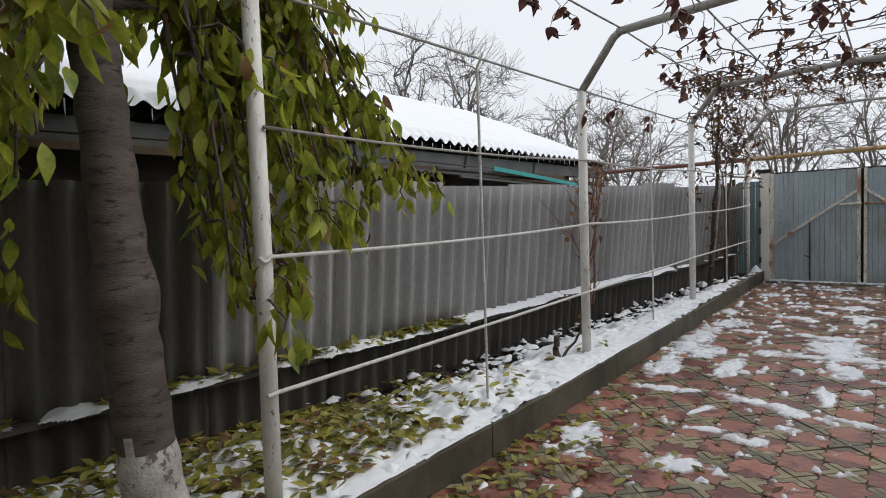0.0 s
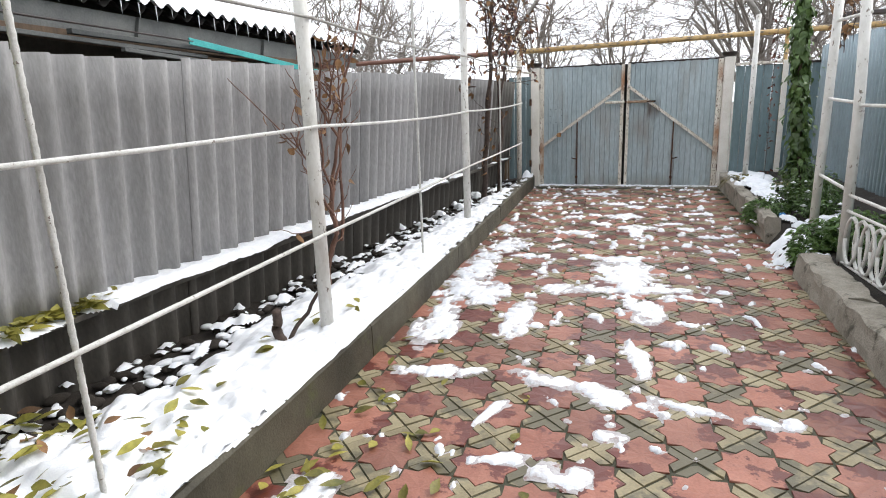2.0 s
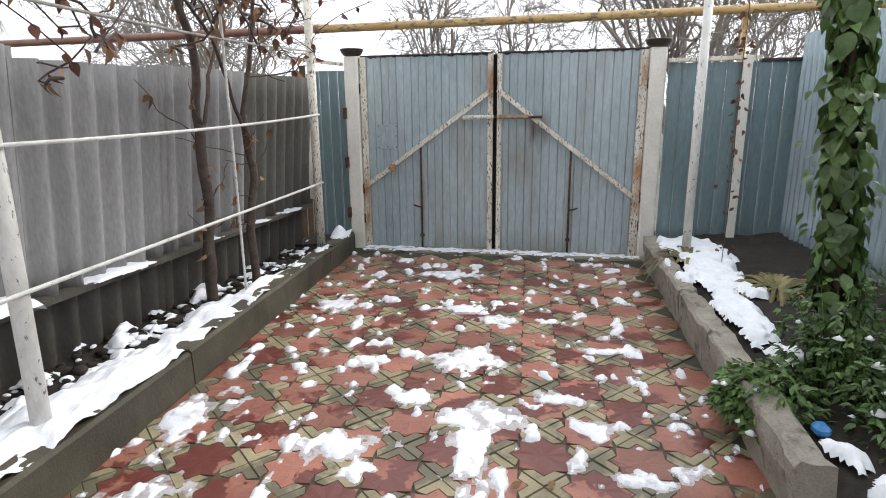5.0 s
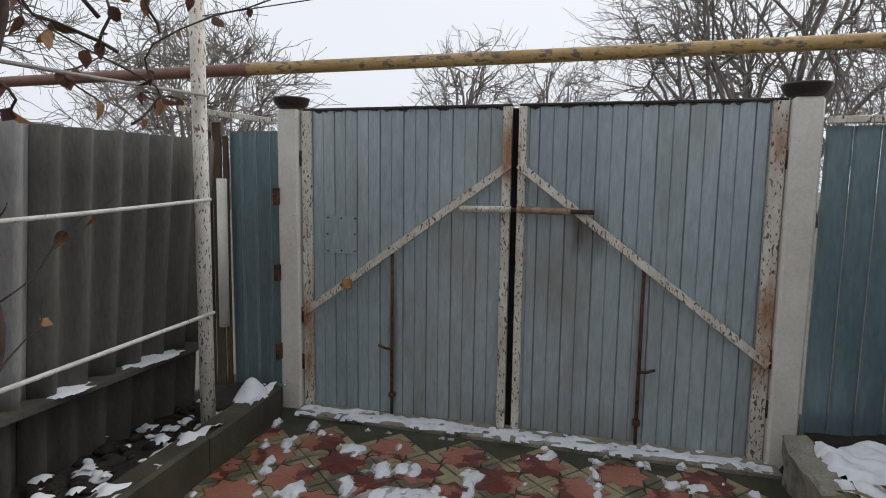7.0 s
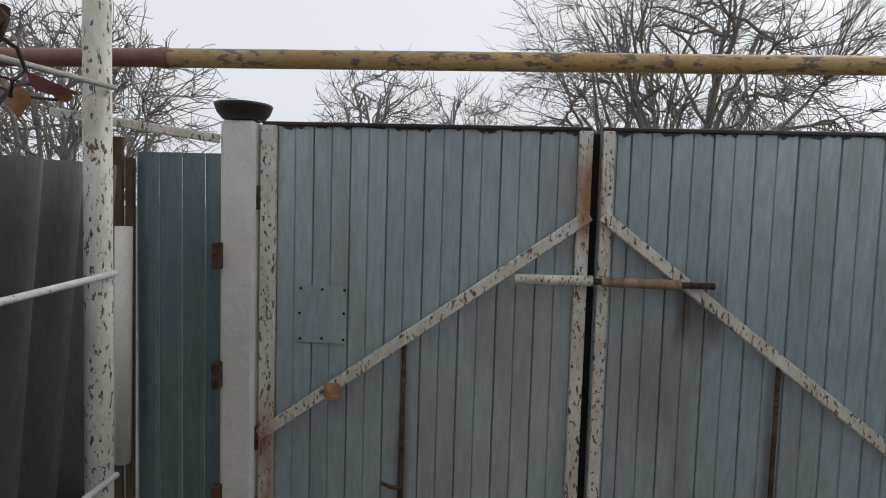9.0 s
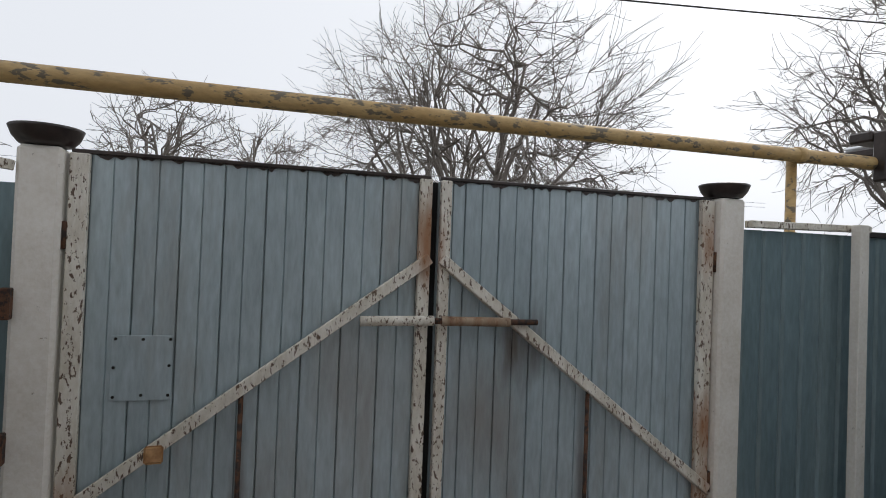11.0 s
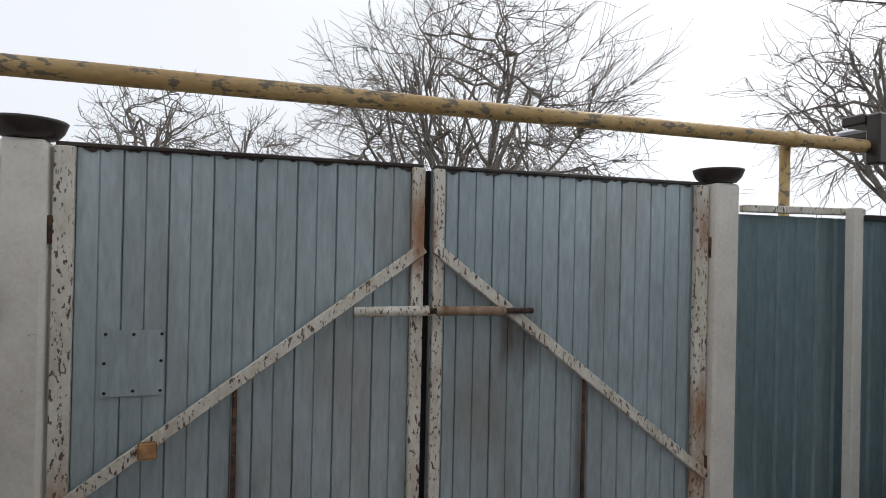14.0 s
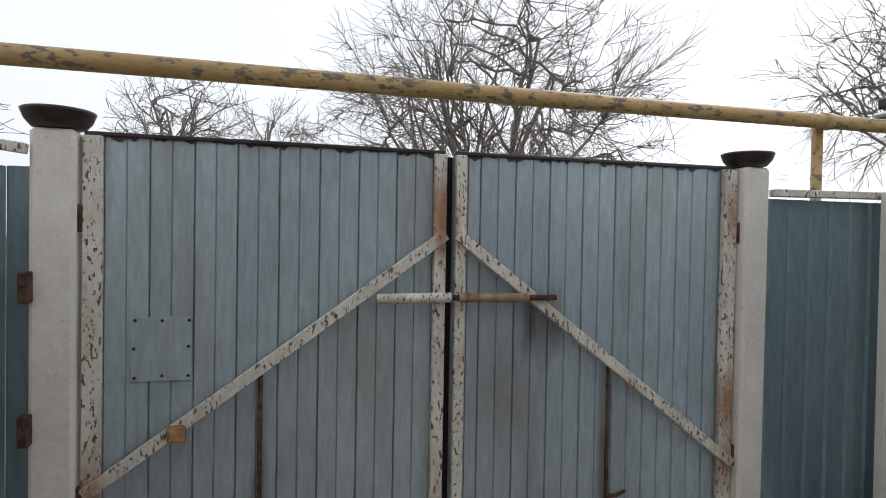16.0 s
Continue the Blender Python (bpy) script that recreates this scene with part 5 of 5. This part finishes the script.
# ---- bare trees beyond the gate ----
def bare_tree(label, x, y, rx, zc, rz, seed, stems=6, fine=0.008, dense=1.0):
    """A bare crown: limbs, branches and twigs, each reaching from its nearest parent into a rounded crown with gaps."""
    root = thing("bare_tree", label, "tree", "bare winter trees")
    r = random.Random(seed)
    base = Vector((x, y, -0.08))
    centre = Vector((x, y, zc))
    limbs, twigs = [], []

    def reach(lo, hi):
        while True:
            d = Vector((r.gauss(0, 1), r.gauss(0, 1), r.gauss(0.12, 0.9))).normalized()
            f = r.uniform(lo, hi)
            lumpy = 0.86 + 0.30 * noise.noise(d * 1.9 + Vector((seed * 3.1, 0, 0)))
            p = centre + Vector((d.x * rx, d.y * rx, d.z * rz)) * (f * lumpy)
            if p.z > 0.25 * zc:
                return p

    def branch(path, goal, r0, r1, n, lift):
        i = r.randint(max(1, len(path) // 2), len(path) - 1)
        a, ra = path[i]
        along = (path[i][0] - path[i - 1][0]).normalized()
        span = (goal - a).length
        out = []
        for k in range(n + 1):
            u = k / n
            bend = along * (span * 0.28 * u * (1 - u)) + Vector((0, 0, lift * span * u * (u - 1)))
            jit = Vector((r.gauss(0, 1), r.gauss(0, 1), r.gauss(0, 1))) * (0.025 * span if 0 < k < n else 0)
            out.append((a.lerp(goal, u) + bend + jit, min(r0, ra * 0.9) * (1 - u) + r1 * u))
        return out

    def nearest(paths, goal):
        return min(paths, key=lambda q: (q[-1][0] - goal).length_squared + 0.3 * (q[len(q) // 2][0] - goal).length_squared)

    top = 0.0125 * (zc + rz)
    level = []
    for k in range(stems):
        a = 6.283 * k / stems + r.uniform(-0.5, 0.5)
        goal = centre + Vector((math.cos(a) * rx * r.uniform(0.2, 0.5), math.sin(a) * rx * r.uniform(0.2, 0.5), rz * r.uniform(-0.3, 0.45)))
        foot = base + Vector((0.15 * math.cos(a), 0.15 * math.sin(a), 0))
        path = []
        for q in range(8):
            u = q / 7
            p = foot.lerp(goal, u) - Vector(((goal - foot).x, (goal - foot).y, 0)) * (0.5 * u * (1 - u)) + Vector((r.gauss(0, 0.05), r.gauss(0, 0.05), 0)) * (1 if q else 0)
            path.append((p, top * (1 - 0.68 * u)))
        level.append(path)
    limbs += level
    for count, lo, hi, r0, r1, n, lift in ((stems * 7, 0.35, 0.78, 0.4 * top, 0.16 * top, 6, 0.12), (int(330 * dense), 0.35, 0.95, 2.4 * fine, 1.2 * fine, 5, 0.1), (int(1700 * dense), 0.40, 1.06, 1.2 * fine, 0.8 * fine, 4, 0.12)):
        made = []
        for k in range(count):
            goal = reach(lo, hi)
            parent = nearest(level, goal)
            step = goal - parent[-1][0]
            reach_most = rx * (0.75 if count < 100 else (0.36 if count < 900 * dense else 0.24))
            if step.length > reach_most:
                goal = parent[-1][0] + step.normalized() * reach_most * r.uniform(0.7, 1.0)
            made.append(branch(parent, goal, r0, r1, n, lift))
        (limbs if count < 100 else twigs).extend(made)
        level = level + made if count < 100 else made
    part("trunk", tubes("trunk", limbs, M_TWIG, 6), M_TWIG, root, "grey-brown limbs")
    part("crown", tubes("crown", twigs, M_TWIG, 3), M_TWIG, root, "fine bare twigs")
    return root


bare_tree("wide many-stemmed bare tree with fine grey twigs", 4.45, 24.3, 6.2, 5.0, 4.9, 1, 10, 0.0065, 2.5)
bare_tree("small rounded bare tree far beyond the gate", -4.2, 33.5, 3.6, 5.2, 3.6, 2, 6, 0.010, 0.6)
bare_tree("small rounded bare tree far beyond the gate", -0.5, 35.0, 3.3, 4.9, 3.2, 12, 6, 0.010, 0.55)
bare_tree("bare tree rising beyond the dark porch roof", 15.4, 19.5, 5.2, 6.0, 4.6, 3, 7, 0.008, 1.3)
bare_tree("bare tree standing behind the snowy shed", -15.8, 20.0, 5.0, 6.4, 4.2, 4, 6, 0.008, 0.9)
bare_tree("bare tree standing beyond the end of shed", -10.9, 24.0, 3.8, 4.4, 3.2, 5, 6, 0.009, 0.7)
bare_tree("low bare tree near the grey fence corner", -7.0, 18.5, 2.9, 3.0, 2.4, 6, 6, 0.006, 0.8)
bare_tree("bare tree beyond the yard wall", 10.5, 36.0, 4.6, 4.6, 3.8, 8, 6, 0.010, 0.7)

# wires and pole in the distance
line = thing("power_line", "thin overhead wires on a wooden pole beyond the gate", "power line")
part("pole", tubes("pole", [[((-6.0, 52, -0.1), 0.12), ((-6.0, 52, 7.4), 0.09)]], M_WOOD, 8), M_WOOD, line)
for dz in (0.0, 0.35):
    part("wire", tubes("wire", [[((-40, 56, 6.9 + dz), 0.012), ((-6, 52, 6.9 + dz), 0.012), ((40, 47, 7.1 + dz), 0.012)]], M_BLACK, 4), M_BLACK, line)

# ---- melting snow on the paving ----
NEAR_PATCHES = [(-1.50, 4.80, 0.30, 0.065, 5), (-0.76, 4.78, 0.34, 0.075, -14), (-0.50, 4.64, 0.13, 0.09, 0), (0.15, 4.60, 0.14, 0.05, 10), (-1.0, 4.06, 0.14, 0.05, 25),
                (-0.74, 3.99, 0.14, 0.10, 0), (-0.55, 4.33, 0.06, 0.07, 0), (-1.66, 3.50, 0.17, 0.30, 10), (-1.12, 4.42, 0.04, 0.14, -20), (-0.20, 4.66, 0.18, 0.045, -20),
                (-1.18, 5.70, 0.10, 0.42, -4), (-1.70, 5.45, 0.15, 0.40, 0), (-0.42, 5.15, 0.06, 0.26, 12), (-1.0, 3.42, 0.16, 0.12, 0)]
MID_PATCHES = [(-0.45, 6.85, 0.27, 0.55, 0), (-0.40, 6.45, 0.55, 0.10, 5), (-0.33, 6.02, 0.14, 0.28, 0), (-1.74, 6.70, 0.17, 1.15, 0), (-1.55, 6.2, 0.22, 0.35, 20), (-0.97, 6.40, 0.16, 0.12, 0),
               (-1.14, 6.95, 0.04, 0.26, 0), (0.25, 6.47, 0.06, 0.05, 0), (-0.55, 7.35, 0.35, 0.10, 0), (0.05, 6.3, 0.22, 0.05, -8), (0.33, 5.9, 0.02, 0.16, 25), (-1.60, 7.75, 0.16, 0.28, 0),
               (-1.35, 7.35, 0.22, 0.08, 10)]
FAR_PATCHES = [(-0.31, 8.75, 0.24, 0.14, 10), (-0.33, 8.44, 0.09, 0.32, 5), (-0.42, 9.40, 0.20, 0.18, 0), (-0.94, 8.42, 0.18, 0.12, 0), (-1.76, 8.55, 0.14, 0.26, 0), (-0.65, 8.93, 0.12, 0.09, 0),
               (0.22, 8.70, 0.08, 0.10, 30), (0.42, 8.33, 0.14, 0.05, 0), (0.10, 8.98, 0.16, 0.06, -15), (-1.03, 9.31, 0.13, 0.06, 0), (-0.55, 10.28, 0.20, 0.09, 0), (-0.28, 10.07, 0.14, 0.09, 0),
               (0.45, 9.62, 0.2, 0.05, 0), (-0.76, 11.15, 0.3, 0.10, 0), (-1.54, 10.3, 0.15, 0.2, 0)]
patches = [(cx, cy, rx, ry, math.cos(radians(a)), math.sin(radians(a))) for cx, cy, rx, ry, a in NEAR_PATCHES + MID_PATCHES + FAR_PATCHES]


def yard_snow_h(x, y):
    wx, wy = x + 0.05 * nz(x * 6, y * 6, 1), y + 0.05 * nz(x * 6, y * 6, 7)
    h = -0.05
    for cx, cy, rx, ry, c, s in patches:
        dx, dy = wx - cx, wy - cy
        if abs(dx) > 0.9 or abs(dy) > 1.6:
            continue
        u, v = (dx * c + dy * s) / rx, (dy * c - dx * s) / ry
        h = max(h, 0.017 * (0.80 - u * u - v * v))
    h = max(h, -0.02)
    h += 0.017 * nz(x * 10, y * 6.5, 2) + 0.012 * nz(x * 24, y * 15, 4) + 0.004 * nz(x * 55, y * 34, 4) - 0.0035
    lump = 0.8 * nz(x * 8.2 + 3, y * 6.0, 11) + 0.5 * nz(x * 17, y * 13, 6) + 0.15 * nz(x * 45, y * 35, 6)
    need = 0.38 if y > 7.6 else (0.47 if y > 5.2 else 0.52)
    if x > 0.1 and y < 7:
        need += 0.15
    return max(h, min(0.020, (lump - need) * 0.10))


yard_snow = new("yard_snow", patch_mesh("yard_snow", lambda y: kerb_x(y) + 0.002, lambda y: GX - 0.005, 2.0, 11.85, 0.0115, yard_snow_h, lambda x, y: rise(y) + 0.0015, M_SLUSH, 0.018))
tagged(yard_snow, "thin trampled patches of melting snow on the paving", "snow", kind="stuff")

slush = new("slush_film", patch_mesh("slush_film", lambda y: kerb_x(y) + 0.002, lambda y: GX - 0.005, 2.0, 11.85, 0.02,
                                     lambda x, y: min(0.0022, (yard_snow_h(x, y) + 0.0045 + 0.006 * nz(x * 3, y * 3, 15)) * 0.5), lambda x, y: rise(y) + 0.0008, M_FILM))
tagged(slush, "thin grey slush and meltwater round the snow patches", "slush", kind="stuff")

# ---- fallen leaves ----
rng = random.Random(99)


def fallen(name, label, spots, size, mat):
    lv, lf = [], []
    for x, y, z in spots:
        a = rng.uniform(0, 6.283)
        leaf_geo(lv, lf, Vector((x, y, z)), Vector((math.cos(a), math.sin(a), rng.uniform(-0.05, 0.35))), Vector((rng.gauss(0, 0.35), rng.gauss(0, 0.35), 1)), size * rng.uniform(0.6, 1.25), size * rng.uniform(0.38, 0.55), rng.uniform(-0.15, 0.3))
    ob = new(name, raw(name, lv, lf, mat, True))
    return tagged(ob, label, "leaves", kind="stuff")


def bed_spot():
    y = rng.uniform(-0.5, 2.75) if rng.random() < 0.93 else rng.uniform(2.6, 3.7)
    u = rng.random()
    x = fence_x(y) + 0.06 + (kerb_x(y) - 0.14 - fence_x(y) - 0.06) * u
    return x, y, max(rise(y) + 0.165 + max(bed_snow_h(x, y), -0.03), rise(y) + 0.13) + rng.uniform(0.004, 0.03)


def yard_spot():
    y = min(5.2, max(0.8, rng.gauss(2.7, 0.9)))
    x = kerb_x(y) + 0.02 + abs(rng.gauss(0, 0.42))
    return min(x, 0.7), y, rise(y) + 0.012


def ledge_spot():
    y = 4.2 - abs(rng.gauss(0, 1.6))
    return fence_x(y) + 0.12 + rng.uniform(0, 0.09), y, rise(y) + 0.555 + rng.uniform(0, 0.03)


fallen("fallen_leaves", "yellow-green cherry leaves strewn over the snowy bed", [bed_spot() for _ in range(1900)], 0.105, M_LEAFYEL)
fallen("fallen_leaves", "brown and orange leaves among the yellow ones", [bed_spot() for _ in range(420)], 0.09, M_LEAFDRY)
fallen("fallen_leaves", "yellow leaves scattered on the wet paving by kerb", [yard_spot() for _ in range(260)], 0.095, M_LEAFYEL)
fallen("fallen_leaves", "yellow leaves caught along the fence ledge", [ledge_spot() for _ in range(400)], 0.10, M_LEAFYEL)
fallen("fallen_leaves", "few dry brown leaves lying on the paving", [(rng.uniform(-1.8, 0.8), rng.uniform(2.5, 8.5), 0.012 + rise(8)) for _ in range(26)], 0.07, M_LEAFDRY)
fallen("fallen_leaves", "single yellow leaves lying on the snow", [(rng.uniform(-2.55, -2.1), y, rise(y) + 0.235) for y in [rng.uniform(3.6, 5.6) for _ in range(16)]], 0.10, M_LEAFYEL)

# dark clods with caps of snow at the foot of the fence
clods = thing("soil_clods", "dark wet clods of soil along the fence foot", "soil")
cv, cf, clod_mats = [], [], []
for k in range(700):
    y = rng.uniform(2.5, 11.6)
    snowy = rng.random() < 0.5
    x = fence_x(y) + (rng.uniform(0.10, 0.62) if snowy else rng.uniform(0.08, 0.5)) * (1 - 0.03 * y)
    r = rng.uniform(0.014, 0.042)
    tall = 0.55 if snowy else 0.75
    turn, long = rng.uniform(0, 3.14), rng.uniform(1.0, 1.9)
    z = rise(y) + 0.125 + 0.03 * (x - fence_x(y)) + 0.02 * nz(x * 4, y * 4)
    b = len(cv)
    rings = ((0.75, -0.5), (1.0, 0.0), (0.8, 0.55), (0.4, 0.9))
    for rr, hh in rings:
        for q in range(8):
            a = 0.7854 * q
            w = r * rr * (1 + 0.25 * nz(q * 1.7, k * 3.1, hh))
            lx, ly = w * long * math.cos(a), w * math.sin(a)
            cv.append((x + lx * math.cos(turn) - ly * math.sin(turn), y + lx * math.sin(turn) + ly * math.cos(turn), z + hh * r * tall))
    for ring in range(3):
        for q in range(8):
            o, o2 = b + ring * 8 + q, b + ring * 8 + (q + 1) % 8
            cf.append((o, o2, o2 + 8, o + 8))
    cf.append(tuple(b + 24 + q for q in range(8)))
    clod_mats += [1 if snowy else 0] * 25
part("clods", raw("clods", cv, cf, [M_SOIL, M_SNOW], True, clod_mats), M_SOIL, clods)
clods["kind"] = "stuff"

# ---- star-patterned paving slabs ----
P = 0.30


def slab_data():
    R = P / 2 - 0.003
    star = []
    for k in range(16):
        a = math.pi * k / 8
        r = (R if k % 2 == 0 else R * 0.765) - 0.002
        star.append((r * math.cos(a), r * math.sin(a)))
    shapes = [(star, 0, 0.0)]
    for q in range(4):
        c, s = math.cos(q * math.pi / 2), math.sin(q * math.pi / 2)
        E = P / 2 - 0.003
        ring = [(E, 0.022), (E, E), (0.022, E)]
        for ang, rr in ((67.5, R * 0.765), (45, R), (22.5, R * 0.765)):
            a = radians(ang)
            ring.append(((rr + 0.003) * math.cos(a), (rr + 0.003) * math.sin(a)))
        shapes.append(([(x * c - y * s, x * s + y * c) for x, y in ring], 1, -0.001))
    verts, faces, mats = [], [], []
    for poly, mi, dz in shapes:
        b, n = len(verts), len(poly)
        cx, cy = sum(p[0] for p in poly) / n, sum(p[1] for p in poly) / n
        verts += [(cx + (x - cx) * 0.985, cy + (y - cy) * 0.985, dz) for x, y in poly] + [(x, y, dz - 0.003) for x, y in poly] + [(x, y, -0.03) for x, y in poly]
        if mi == 0:
            # pressed petals: ridges to the points, hollows to the notches
            for k in range(0, n, 2):
                verts[b + k + 1] = (verts[b + k + 1][0], verts[b + k + 1][1], -0.0022)
            hub = len(verts)
            verts.append((0.0, 0.0, 0.0006))
            faces += [(hub, b + k, b + (k + 1) % n) for k in range(n)]
            mats += [mi] * n
        else:
            faces.append(tuple(b + k for k in range(n)))
            mats.append(mi)
        for k in range(n):
            k2 = (k + 1) % n
            for lv_ in (0, 1):
                faces.append((b + lv_ * n + k2, b + lv_ * n + k, b + (lv_ + 1) * n + k, b + (lv_ + 1) * n + k2))
                mats.append(mi)
    return verts, faces, mats


sv, sf, sm = slab_data()
slab = raw("paving_slab", sv, sf, [M_STAR, M_CREAM], False, sm)
rng = random.Random(5)
places = []
E1 = P / math.sqrt(2)
for i in range(-40, 60):
    for j in range(-40, 60):
        x, y = 0.0 + (i - j) * E1, 5.492 + (i + j) * E1
        if y < -2.0 or y > 11.85 or x < kerb_x(y) - 0.08 or x > GX + 0.12:
            continue
        places.append((x, y))
places.sort(key=lambda p: abs(p[1] - 6.0))
rest_v, rest_f, rest_m = [], [], []
for n, (x, y) in enumerate(places):
    m = pose(x, y, rise(y) + rng.uniform(-0.002, 0.0015), rng.uniform(-0.5, 0.5) + 0.6, rng.uniform(-0.5, 0.5), 45 + 90 * rng.randint(0, 3) + rng.uniform(-0.5, 0.5))
    if n < 300:
        ob = part("paving_slab", slab, M_STAR, pavement)
        ob.matrix_basis = m
    else:
        b = len(rest_v)
        rest_v += [tuple(m @ Vector(v)) for v in sv]
        rest_f += [tuple(b + k for k in f) for f in sf]
        rest_m += sm
rest = part("paving_slabs", raw("paving_slabs", rest_v, rest_f, [M_STAR, M_CREAM], False, rest_m), M_STAR, pavement)
rest["kind"] = "stuff"
